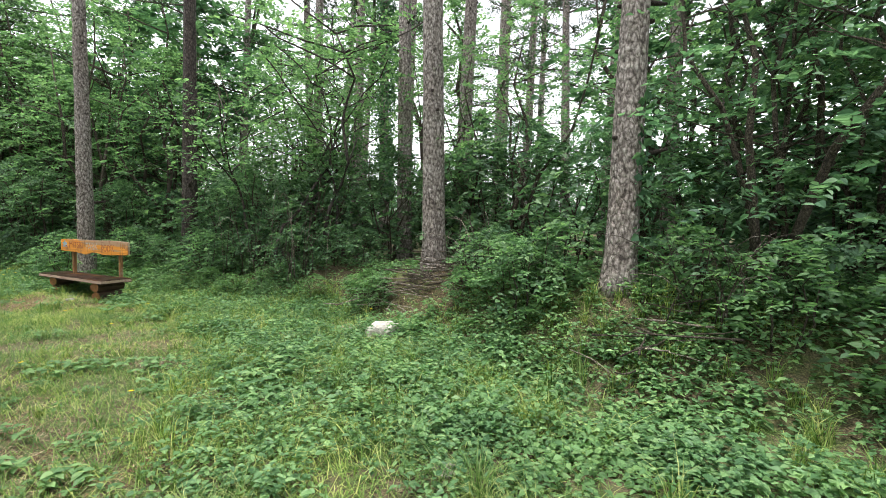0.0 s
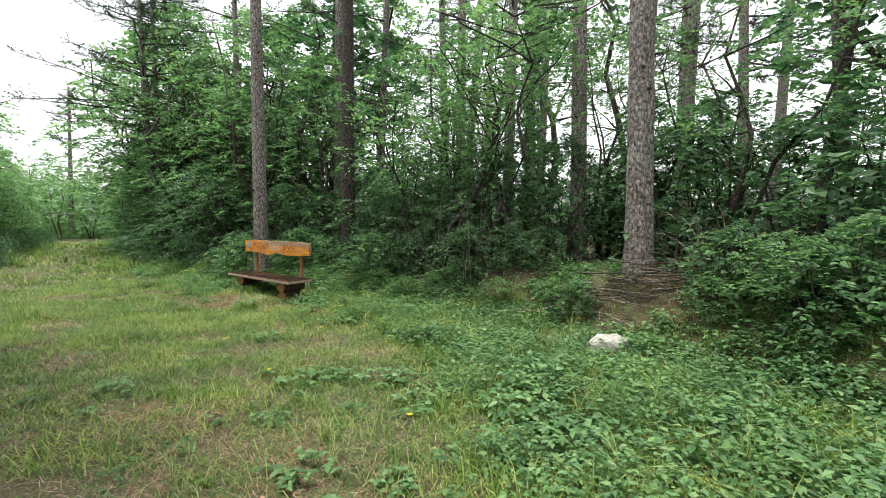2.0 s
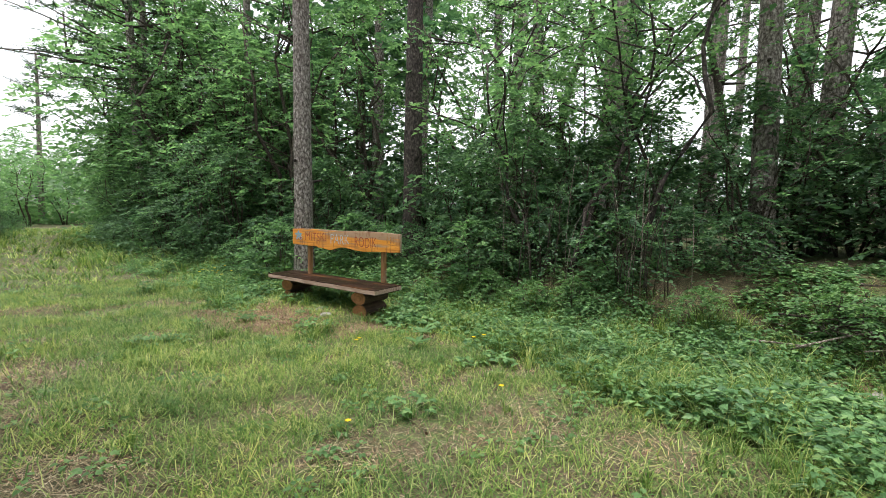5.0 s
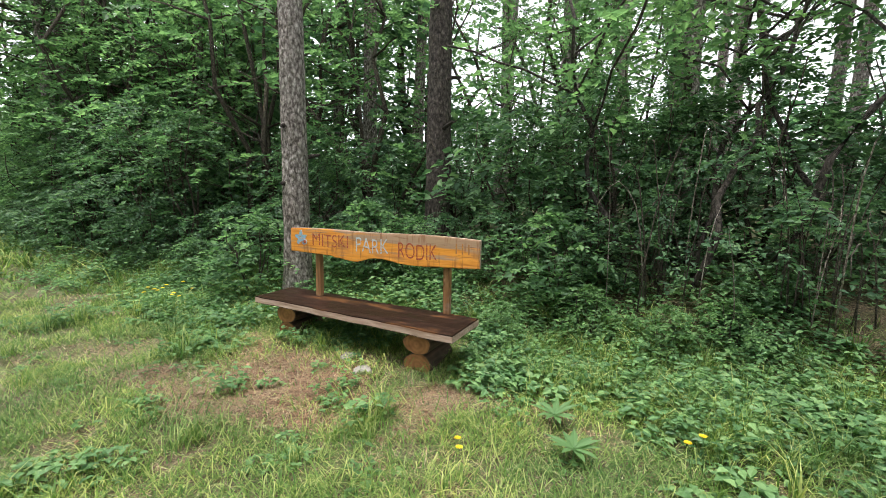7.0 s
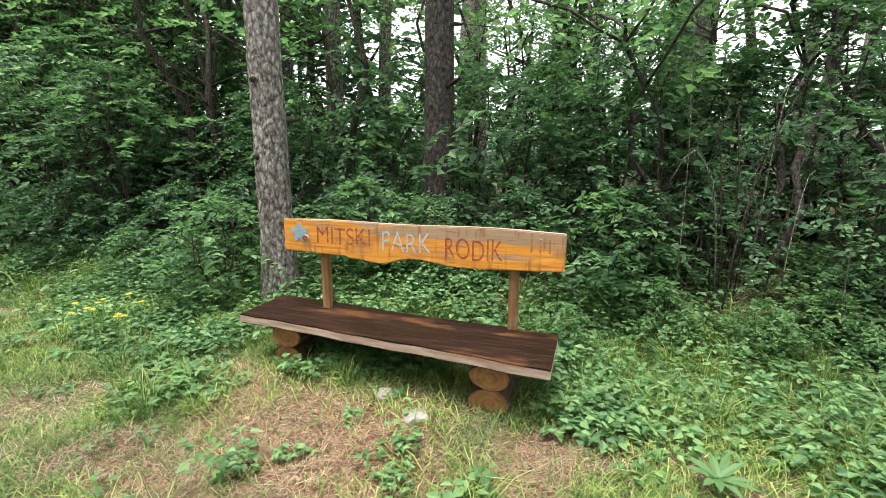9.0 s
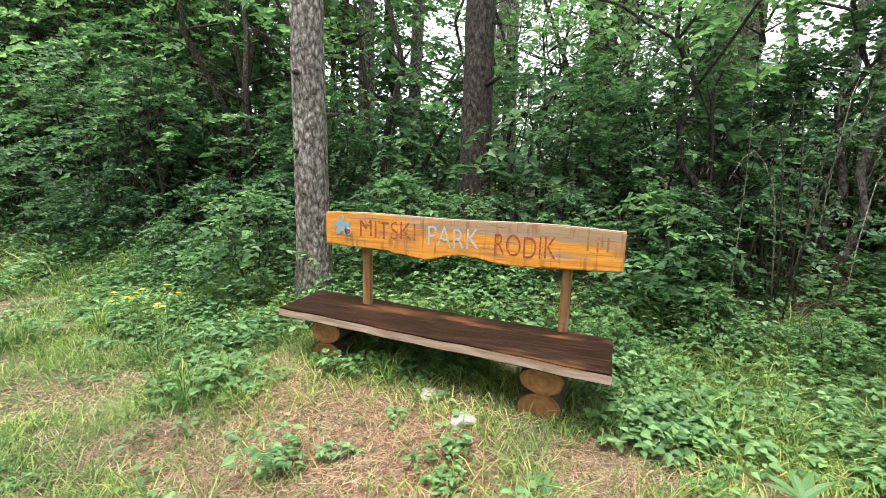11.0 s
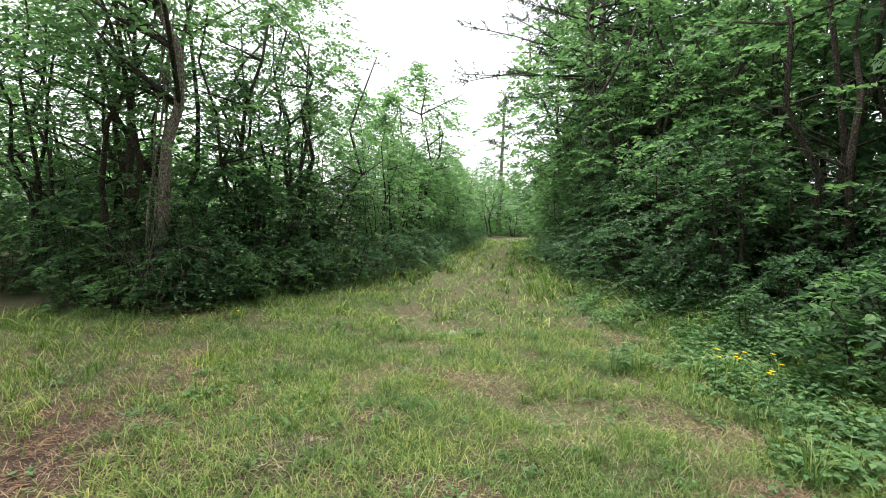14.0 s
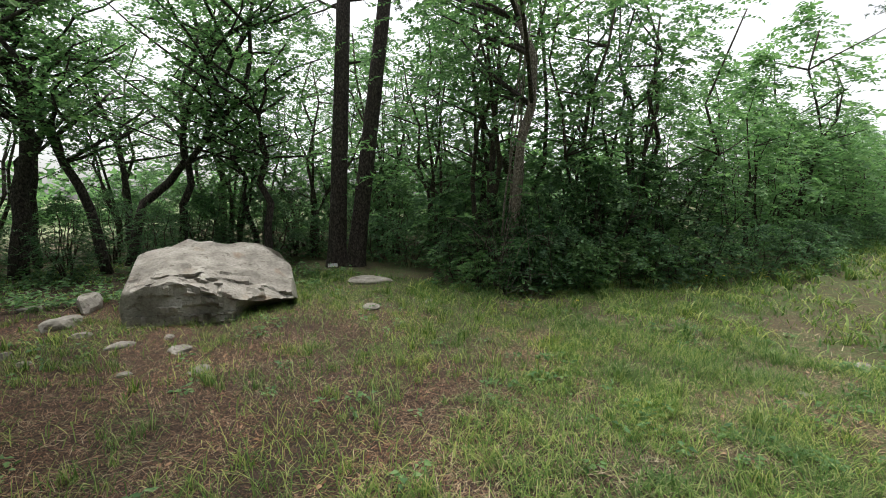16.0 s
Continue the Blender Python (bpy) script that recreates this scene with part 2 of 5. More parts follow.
BROWN_PAINT = paint("faded_brown_paint", (0.33, 0.15, 0.05))


def ground_material():
    m, n, l, p = material("forest_soil")
    tc = n.new("ShaderNodeTexCoord")
    a = tex(n, l, "ShaderNodeTexNoise", 0.9, 6)
    b = tex(n, l, "ShaderNodeTexNoise", 9, 8)
    c = tex(n, l, "ShaderNodeTexNoise", 70, 6)
    # soil and moss kept dark so gaps between blades read as shade
    soil = ramp(n, l, c.outputs[0], [(0.3, (0.030, 0.019, 0.013)), (0.5, (0.085, 0.058, 0.038)), (0.7, (0.215, 0.155, 0.098))])
    moss = ramp(n, l, c.outputs[0], [(0.3, (0.030, 0.055, 0.014)), (0.7, (0.115, 0.160, 0.045))])
    f = ramp(n, l, a.outputs[0], [(0.38, (0.3,) * 3), (0.56, (1.0,) * 3)])
    f2 = ramp(n, l, b.outputs[0], [(0.40, (0.25,) * 3), (0.60, (1.0,) * 3)])
    fac = mix(n, l, 1.0, f, f2, "MULTIPLY")
    sep = n.new("ShaderNodeSeparateXYZ")
    l.new(tc.outputs["Object"], sep.inputs[0])
    mr = n.new("ShaderNodeMapRange")
    mr.inputs[1].default_value, mr.inputs[2].default_value = -25.0, -29.0
    l.new(sep.outputs[1], mr.inputs[0])
    meadow = ramp(n, l, b.outputs[0], [(0.3, (0.14, 0.19, 0.08)), (0.7, (0.32, 0.35, 0.20))])
    # needle litter by the boulder, its colour darkened further in place of canopy shade
    mp = n.new("ShaderNodeMapping")
    mp.inputs["Location"].default_value, mp.inputs["Scale"].default_value = (-0.05, 1.12, 0), (0.2, 0.12, 0)
    l.new(tc.outputs["Object"], mp.inputs[0])
    ball = n.new("ShaderNodeTexGradient")
    ball.gradient_type = "SPHERICAL"
    l.new(mp.outputs[0], ball.inputs[0])
    zone = mix(n, l, 0.35, ball.outputs[0], b.outputs[0])
    zf = ramp(n, l, zone, [(0.24, (0, 0, 0)), (0.42, (1, 1, 1))])
    litter = ramp(n, l, c.outputs[0], [(0.34, (0.012, 0.007, 0.004)), (0.5, (0.036, 0.021, 0.013)), (0.7, (0.125, 0.076, 0.046))])
    base = mix(n, l, zf, mix(n, l, fac, soil, moss), litter)
    mp2 = n.new("ShaderNodeMapping")
    mp2.inputs["Location"].default_value, mp2.inputs["Scale"].default_value = (-0.6, 0.95, 0), (0.75, 1.15, 0)
    l.new(tc.outputs["Object"], mp2.inputs[0])
    ball2 = n.new("ShaderNodeTexGradient")
    ball2.gradient_type = "SPHERICAL"
    l.new(mp2.outputs[0], ball2.inputs[0])
    z2 = ramp(n, l, mix(n, l, 0.4, ball2.outputs[0], b.outputs[0]), [(0.34, (0, 0, 0)), (0.58, (0.9,) * 3)])
    red = ramp(n, l, c.outputs[0], [(0.3, (0.045, 0.027, 0.018)), (0.5, (0.13, 0.084, 0.055)), (0.7, (0.30, 0.21, 0.14))])
    base = mix(n, l, z2, base, red)
    l.new(mix(n, l, mr.outputs[0], base, meadow), p.inputs["Base Color"])
    p.inputs["Roughness"].default_value = 0.95
    h = mix(n, l, 0.6, b.outputs[0], c.outputs[0])
    bump(n, l, p, h, 0.8, 0.04)
    return m


SOIL = ground_material()
WHITE = paint("white_plate", (0.75, 0.77, 0.78))
RNG = np.random.default_rng(11)


# ---- mesh helpers ----
def mesh_arrays(name, verts, tris, mats, smooth=False, index=None):
    """One mesh from arrays of corners and triangles."""
    me = bpy.data.meshes.new(name)
    verts, tris = np.asarray(verts, np.float32), np.asarray(tris, np.int32)
    me.vertices.add(len(verts))
    me.vertices.foreach_set("co", verts.ravel())
    me.loops.add(tris.size)
    me.loops.foreach_set("vertex_index", tris.ravel())
    me.polygons.add(len(tris))
    me.polygons.foreach_set("loop_start", np.arange(0, tris.size, 3, dtype=np.int32))
    me.polygons.foreach_set("use_smooth", np.full(len(tris), smooth))
    for mt in (mats if isinstance(mats, (list, tuple)) else [mats]):
        me.materials.append(mt)
    if index is not None:
        me.polygons.foreach_set("material_index", np.asarray(index, np.int32))
    me.update(calc_edges=True)
    return me


def part_mesh(name, me, parent, label=""):
    ob = new(name, me)
    ob.parent = parent
    return tagged(ob, label) if label else ob


def part(name, bm, material_, parent, label="", smooth=False):
    me = bpy.data.meshes.new(name)
    bm.to_mesh(me)
    bm.free()
    for mt in (material_ if isinstance(material_, (list, tuple)) else [material_]):
        me.materials.append(mt)
    if smooth:
        for f in me.polygons:
            f.use_smooth = True
    return part_mesh(name, me, parent, label)


def unit(v):
    return v / np.maximum(np.linalg.norm(v, axis=-1, keepdims=True), 1e-9)


def tube(points, radii, sides=8, rough=0.0, seed=0, flute=0):
    """A tapered tube along points, closed at both ends; returns corners and triangles."""
    pts, radii = np.asarray(points, float), np.asarray(radii, float)
    k = len(pts)
    tan = unit(np.gradient(pts, axis=0))
    ref = np.where(np.abs(tan[:, 2:3]) > 0.9, np.array([[1.0, 0, 0]]), np.array([[0, 0, 1.0]]))
    a = unit(np.cross(tan, ref))
    b = np.cross(tan, a)
    ang = np.linspace(0, 2 * np.pi, sides, endpoint=False)
    r = np.repeat(radii[:, None], sides, 1)
    if rough:
        g = np.random.default_rng(seed)
        along = np.cumsum(g.normal(0, 1, (k, sides)), axis=0)
        along -= along.mean(0)
        r = r * (1 + rough * (0.5 * np.tanh(along * 0.35) + g.normal(0, 0.55, (k, sides)) * 0.6))
    ring = pts[:, None] + r[..., None] * (np.cos(ang)[None, :, None] * a[:, None] + np.sin(ang)[None, :, None] * b[:, None])
    v = np.concatenate([ring.reshape(-1, 3), pts[:1], pts[-1:]])
    i, j = np.meshgrid(np.arange(k - 1), np.arange(sides), indexing="ij")
    p00, p01 = i * sides + j, i * sides + (j + 1) % sides
    p10, p11 = p00 + sides, p01 + sides
    t = np.concatenate([np.stack([p00, p01, p11], -1).reshape(-1, 3), np.stack([p00, p11, p10], -1).reshape(-1, 3)])
    jj = np.arange(sides)
    t = np.concatenate([t, np.stack([(jj + 1) % sides, jj, np.full(sides, k * sides)], -1),
                        np.stack([(k - 1) * sides + jj, (k - 1) * sides + (jj + 1) % sides, np.full(sides, k * sides + 1)], -1)])
    return v, t


def join(pieces):
    vs, ts, base = [], [], 0
    for v, t in pieces:
        vs.append(v)
        ts.append(t + base)
        base += len(v)
    return np.concatenate(vs), np.concatenate(ts)


def kite_leaves(p, d, nrm, length, width):
    """Folded pointed leaves of two triangles each."""
    s = unit(np.cross(nrm, d))
    L, W = length[:, None], width[:, None]
    v = np.stack([p, p + d * L * 0.42 + s * W * 0.5 + nrm * W * 0.16, p + d * L - nrm * L * 0.10, p + d * L * 0.42 - s * W * 0.5 + nrm * W * 0.16], 1)
    b = np.arange(len(p))[:, None] * 4
    t = np.stack([b + np.array([[0, 1, 2]]), b + np.array([[0, 2, 3]])], 1)
    return v.reshape(-1, 3), t.reshape(-1, 3)


def full_leaves(p, d, nrm, length, width):
    """Oval pointed leaves of six triangles each, cupped along the midrib."""
    s = unit(np.cross(nrm, d))
    L, W = length[:, None], width[:, None]
    out = [p]
    for along, side, up in ((0.22, 0.40, 0.10), (0.60, 0.42, 0.10), (1.0, 0, -0.22), (0.60, -0.42, 0.10), (0.22, -0.40, 0.10), (0.45, 0, -0.02)):
        out.append(p + d * L * along + s * W * side + nrm * W * up)
    v = np.stack(out, 1)
    b = np.arange(len(p))[:, None, None] * 7
    ring = np.array([[0, 1, 6], [1, 2, 6], [2, 3, 6], [3, 4, 6], [4, 5, 6], [5, 0, 6]])
    return v.reshape(-1, 3), (b + ring[None]).reshape(-1, 3)


def hex_leaves(p, d, nrm, length, width):
    """Oval pointed leaves of four triangles each."""
    s = unit(np.cross(nrm, d))
    L, W = length[:, None], width[:, None]
    out = [p]
    for along, side, up in ((0.28, 0.46, 0.12), (0.66, 0.36, 0.08), (1.0, 0, -0.2), (0.66, -0.36, 0.08), (0.28, -0.46, 0.12)):
        out.append(p + d * L * along + s * W * side + nrm * W * up)
    v = np.stack(out, 1)
    b = np.arange(len(p))[:, None, None] * 6
    return v.reshape(-1, 3), (b + np.array([[[0, 1, 2], [0, 2, 3], [0, 3, 4], [0, 4, 5]]])).reshape(-1, 3)


def sprays(starts, dirs, lengths, per, size, g, flat=0.75, leaf=kite_leaves, droop=0.25):
    """Leaves set alternately along twigs; each spray lies roughly in one plane."""
    n = len(starts)
    u = np.linspace(0.12, 1.0, per)[None, :, None]
    nrm = unit(np.stack([g.normal(0, 1 - flat, n), g.normal(0, 1 - flat, n), np.ones(n)], -1))
    dirs = unit(dirs - nrm * (dirs * nrm).sum(-1, keepdims=True) * 0.6)
    side = unit(np.cross(nrm, dirs))
    pos = starts[:, None] + dirs[:, None] * u * lengths[:, None, None]
    pos[..., 2] -= droop * (u[..., 0] ** 2) * lengths[:, None]
    sign = np.where(np.arange(per) % 2 == 0, 1.0, -1.0)[None, :, None]
    ld = unit(dirs[:, None] * g.uniform(0.3, 0.9, (n, per, 1)) + side[:, None] * sign * g.uniform(0.5, 1.1, (n, per, 1)) + g.normal(0, 0.22, (n, per, 3)))
    ln = unit(nrm[:, None] + g.normal(0, 0.32, (n, per, 3)))
    sz = (size * g.uniform(0.6, 1.25, (n, per))).ravel()
    return leaf(pos.reshape(-1, 3), ld.reshape(-1, 3), ln.reshape(-1, 3), sz, sz * 0.66)


# ---- the lie of the land ----
def wood_edge(x):
    return np.interp(x, [-60, -30, -24, -10.8, -7, -3, 0, 3, 6, 7.2, 8.7, 10, 13, 20, 60], [22, 9, 6.6, 2.0, 1.0, 1.2, 1.3, 1.7, 1.6, 1.2, 0.4, -0.5, -1.1, -2.2, -12])


def south_edge(x):
    return np.interp(x, [-60, -30, -23.5, -14.6, -10.4, -8, -5.6], [17, 5.6, 3.0, -0.5, -1.9, -3.8, -6.0])


def relief(x, y):
    d = y - wood_edge(x)
    rise = np.interp(x, [-12, -6, -1, 3, 7, 10, 14], [0.10, 0.25, 0.45, 0.55, 0.80, 0.85, 0.85])
    s = np.clip((d + 1.0) / 1.5, 0, 1)
    h = rise * s * s * (3 - 2 * s) + 0.03 * np.clip(d, 0, 20)
    h = h + 0.022 * np.sin(x * 2.1 + 0.7 * y) * np.cos(y * 1.7 - 0.4 * x) + 0.012 * np.sin(x * 5.3 - y * 3.1)
    h = h + 0.085 * np.exp(-(((x - 0.9) / 1.5) ** 4 + ((y - 0.1) / 0.75) ** 4))
    return h


def axis_steps(lo, hi, step, far):
    mid = np.arange(lo, hi + step / 2, step)
    out = np.geomspace(step, far, 26)
    return np.concatenate([lo - out[::-1], mid, hi + out])


gx, gy = axis_steps(-27, 15, 0.3, 900), axis_steps(-21, 9, 0.3, 900)
GX, GY = np.meshgrid(gx, gy, indexing="ij")
GZ = relief(GX, GY) + RNG.normal(0, 0.004, GX.shape)


def land(x, y):
    """The ground's height at a place, read between the four nearest corners of its sheet."""
    i = np.clip(np.searchsorted(gx, x) - 1, 0, len(gx) - 2)
    j = np.clip(np.searchsorted(gy, y) - 1, 0, len(gy) - 2)
    u, v = (x - gx[i]) / (gx[i + 1] - gx[i]), (y - gy[j]) / (gy[j + 1] - gy[j])
    a, b, c, d = GZ[i, j], GZ[i + 1, j], GZ[i + 1, j + 1], GZ[i, j + 1]
    return np.where(u > v, a + (b - a) * u + (c - b) * v, a + (c - d) * u + (d - a) * v)


GV = np.stack([GX, GY, GZ], -1).reshape(-1, 3)
gi, gj = np.meshgrid(np.arange(len(gx) - 1), np.arange(len(gy) - 1), indexing="ij")
q = gi * len(gy) + gj
GT = np.concatenate([np.stack([q, q + len(gy), q + len(gy) + 1], -1).reshape(-1, 3), np.stack([q, q + len(gy) + 1, q + 1], -1).reshape(-1, 3)])
ground = tagged(new("ground", mesh_arrays("ground", GV, GT, SOIL, True)), "brown needle-strewn soil of a forest clearing with mossy patches", "ground", kind="structure")


# ---- trees and shrubs ----
def stem_curve(g, base, tip, bend, k=7):
    u = np.linspace(0, 1, k)[:, None]
    p = base + (tip - base) * u
    w = np.cumsum(g.normal(0, bend, (k, 3)), axis=0) * np.array([1, 1, 0.25])
    return p + (w - w[0]) * np.sin(u * np.pi * 0.75)


def make_shrub(name, height, radius, low, n_sprays, per, leaf_size, mat, seed, stems=5, label="", twig=0.5, hollow=0.35, bark=None, sharp=1.0, leaf=kite_leaves):
    """A leafy shrub or small tree: stems out of one stool, and a crown of twigs full of leaves."""
    g = np.random.default_rng(seed)
    root = new(name)
    tagged(root, label, "shrub" if height < 4.5 else "tree")
    tips = []
    for i in range(stems):
        a = 2 * np.pi * (i + g.uniform(0, 0.7)) / stems
        r = radius * g.uniform(0.25, 0.75)
        base = np.array([0.12 * np.cos(a), 0.12 * np.sin(a), -0.06]) if stems > 1 else np.array([0, 0, -0.06])
        tip = np.array([r * np.cos(a), r * np.sin(a), height * g.uniform(0.72, 0.96)])
        if stems == 1:
            tip = np.array([g.normal(0, 0.2), g.normal(0, 0.2), height * 0.95])
        c = stem_curve(g, base, tip, 0.035 * height)
        r0 = (0.009 * height + 0.006) * g.uniform(0.7, 1.2) * (2.0 if stems == 1 else 1)
        pieces = [tube(c, np.linspace(r0, r0 * 0.25, len(c)), 5)]
        for b in range(1 if height < 2 else 4):
            at = g.integers(2, len(c) - 1)
            aa = g.uniform(0, 2 * np.pi)
            e = c[at] + np.array([np.cos(aa), np.sin(aa), g.uniform(0.1, 0.7)]) * radius * g.uniform(0.4, 0.8)
            pieces.append(tube(stem_curve(g, c[at], e, 0.03, 5), np.linspace(r0 * 0.4, r0 * 0.12, 5), 3))
        part_mesh("stem", mesh_arrays("stem", *join(pieces), bark or BARK_SHRUB, True), root)
    z = low + (1 - low) * g.uniform(0, 1, n_sprays) ** 0.85
    prof = np.sin(np.clip((z - low * 0.6) / (1 - low * 0.6), 0, 1) ** 0.75 * np.pi) ** 0.6 * 0.9 + 0.16
    prof = np.where(z > 0.8, prof * ((1.04 - z) / 0.24) ** (0.5 * sharp), prof)
    a = g.uniform(0, 2 * np.pi, n_sprays)
    lump = 1 + 0.28 * np.sin(3 * a + seed) * np.sin(5 * z * np.pi + seed) + 0.18 * np.sin(7 * a - 2 * seed + 9 * z)
    rr = radius * prof * lump * (hollow + (1 - hollow) * g.uniform(0, 1, n_sprays) ** 0.6)
    start = np.stack([rr * np.cos(a), rr * np.sin(a), z * height], -1)
    out = np.stack([np.cos(a), np.sin(a), g.uniform(-0.25, 0.45, n_sprays)], -1) + g.normal(0, 0.45, (n_sprays, 3))
    ln = twig * g.uniform(0.5, 1.2, n_sprays)
    start = start - unit(out) * ln[:, None] * 0.5
    start[:, 2] = np.maximum(start[:, 2], 0.12)
    part_mesh("crown", mesh_arrays("crown", *sprays(start, unit(out), ln, per, leaf_size, g, leaf=leaf), mat), root)
    return root


def place(proto, x, y, turn=0.0, scale=1.0, label="", lift=0.0, lean=0.0):
    ob = copy_thing(proto, pose(x, y, float(land(np.float64(x), np.float64(y))) + lift, lean, 0, turn))
    ob.scale = (scale, scale, scale)
    if label:
        tagged(ob, label)
    return ob


def drop_proto(ob):
    for o in (*ob.children_recursive, ob):
        bpy.data.objects.remove(o)


def make_pine(x, y, radius, height, lean=(0, 0), label="", mat=None, stubs=10, seed=0, crown_from=0.55, limbs=16, name="pine_tree", twist=0.0, needles=True, sides=28, spread=1.0):
    """A tall pine: ridged trunk, short dead stubs, and limbs with needle tufts high up."""
    g = np.random.default_rng(seed)
    root = new(name)
    root.matrix_basis = pose(x, y, float(land(np.float64(x), np.float64(y))))
    tagged(root, label, "tree", group="pine trunks")
    k = 90 if sides > 20 else 24
    zz = np.linspace(-0.1, height, k)
    u = zz / height
    px = lean[0] * u + twist * np.sin(u * 5 + seed) * 0.25
    py = lean[1] * u + twist * np.cos(u * 4 + seed) * 0.2
    rad = radius * (1 - 0.62 * np.clip(u, 0, 1)) * (1 + 0.30 * np.exp(-np.clip(zz, 0, 9) / 0.22))
    trunk = np.stack([px, py, zz], -1)
    part_mesh("trunk", mesh_arrays("trunk", *tube(trunk, rad, sides, 0.06 if sides > 20 else 0.03, seed), mat or BARK, True), root)
    for i in range(stubs):
        h = g.uniform(1.2, min(height * 0.6, 6.5))
        a = g.uniform(0, 2 * np.pi)
        c = np.array([np.interp(h, zz, px), np.interp(h, zz, py), h])
        r = np.interp(h, zz, rad)
        d = np.array([np.cos(a), np.sin(a), g.uniform(-0.1, 0.3)])
        ln = g.choice([0.03, 0.04, 0.05, 0.25]) + r
        part_mesh("branch_stub", mesh_arrays("branch_stub", *tube([c + d * r * 0.6, c + d * (r + ln - r) * 0.5 + d * r * 0.5, c + d * ln], [0.032, 0.026, 0.018], 7), KNOT, True), root)
    if needles:
        st, di, le = [], [], []
        for i in range(limbs):
            h = height * g.uniform(crown_from, 0.98)
            a = g.uniform(0, 2 * np.pi)
            c = np.array([np.interp(h, zz, px), np.interp(h, zz, py), h])
            reach = spread * g.uniform(1.2, 2.8) * (1.25 - h / height * 0.7)
            tip = c + np.array([np.cos(a), np.sin(a), g.uniform(-0.15, 0.25)]) * reach
            crv = stem_curve(g, c, tip, 0.07, 6)
            part_mesh("limb", mesh_arrays("limb", *tube(crv, np.linspace(0.032, 0.008, 6), 4), BARK_SHRUB, True), root)
            m_ = 14 if sides > 20 else 18
            w = g.uniform(0.3, 1.0, m_)
            pt = np.stack([np.interp(w * 5, np.arange(6), crv[:, q_]) for q_ in range(3)], -1)
            dd = unit(np.array([[np.cos(a), np.sin(a), 0.25]]) + g.normal(0, 0.6, (m_, 3)))
            st.append(pt)
            di.append(dd)
            le.append(g.uniform(0.25, 0.5, m_))
        st, di, le = np.concatenate(st), np.concatenate(di), np.concatenate(le)
        per = 24 if sides > 20 else 16
        nw = 0.007 if sides > 20 else 0.013
        uu = np.linspace(0.1, 1, per)[None, :, None]
        pos = (st[:, None] + di[:, None] * uu * le[:, None, None]).reshape(-1, 3)
        nd = unit(np.repeat(di, per, 0) * 0.7 + g.normal(0, 0.7, (len(pos), 3)))
        nn = unit(g.normal(0, 1, (len(pos), 3)))
        sd = unit(np.cross(nn, nd))
        L = g.uniform(0.07, 0.12, len(pos))[:, None]
        v = np.stack([pos - sd * nw, pos + sd * nw, pos + nd * L], 1).reshape(-1, 3)
        part_mesh("needles", mesh_arrays("needles", v, np.arange(len(v)).reshape(-1, 3), NEEDLE), root)
    return root


LBL_PINE = "tall pine with grey-brown plated bark and short dead branch stubs"
pine_a = make_pine(-0.78, 0.92, 0.165, 13, (0.1, -0.2), "straight pine with grey plated bark standing behind the bench", seed=3, stubs=9)
pine_m = make_pine(7.38, 1.62, 0.20, 14, (-0.2, -0.4), "thick pine with pinkish-grey bark above a pile of brushwood", seed=5, stubs=16)
pine_m2 = make_pine(6.73, 4.5, 0.18, 14, (0.4, 0.3), LBL_PINE, seed=6, stubs=8)
pine_r = make_pine(10.36, -0.05, 0.172, 14, (0.25, 0.15), "thick pine with furrowed grey bark and a strand of ivy", seed=8, stubs=18)
pine_n = make_pine(5.95, 3.3, 0.165, 14, (-0.3, 0.2), LBL_PINE, seed=9, stubs=6)
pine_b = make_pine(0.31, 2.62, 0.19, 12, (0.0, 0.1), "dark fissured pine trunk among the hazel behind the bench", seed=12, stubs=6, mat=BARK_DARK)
pine_c = make_pine(-2.57, 5.05, 0.17, 13, (0.1, 0.0), LBL_PINE, seed=13, stubs=4, sides=16)
ivy_tree = make_pine(3.4, 6.9, 0.17, 14, (-0.2, 0.1), "slim pine wrapped in dark green ivy", seed=14, stubs=0, sides=16)
dead_lean = make_pine(9.83, 6.4, 0.14, 9, (0.9, 0.5), "leaning reddish dead trunk among the shrubs", seed=15, stubs=4, sides=16, mat=BARK_DARK, limbs=8)
for i, (px_, py_, pr_, ph_) in enumerate([(10.46, 7.2, 0.15, 13), (11.1, 4.0, 0.14, 12), (4.99, 13.7, 0.2, 16), (6.8, 11.1, 0.17, 15), (-2.2, 12.5, 0.2, 16), (-3.5, 16.4, 0.2, 16),
                                          (7.0, 10.2, 0.17, 14), (4.7, 15.8, 0.2, 16), (5.7, 19.7, 0.22, 17), (-2.5, 6.9, 0.16, 14), (-10.7, 3.3, 0.14, 12), (3.53, 5.1, 0.16, 13), (1.4, 6.2, 0.17, 14),
                                          (8.6, 9.0, 0.16, 13), (1.8, 11.5, 0.19, 15), (-5.2, 7.2, 0.16, 14), (-7.0, 4.4, 0.15, 13), (12.6, 8.2, 0.18, 14), (14.5, 4.5, 0.17, 13), (9.4, 14.5, 0.2, 16), (-0.6, 8.6, 0.17, 15)]):
    make_pine(px_, py_, pr_, ph_, tuple(RNG.normal(0, 0.35, 2)), LBL_PINE, seed=20 + i, stubs=3, sides=14, crown_from=0.34, limbs=23)

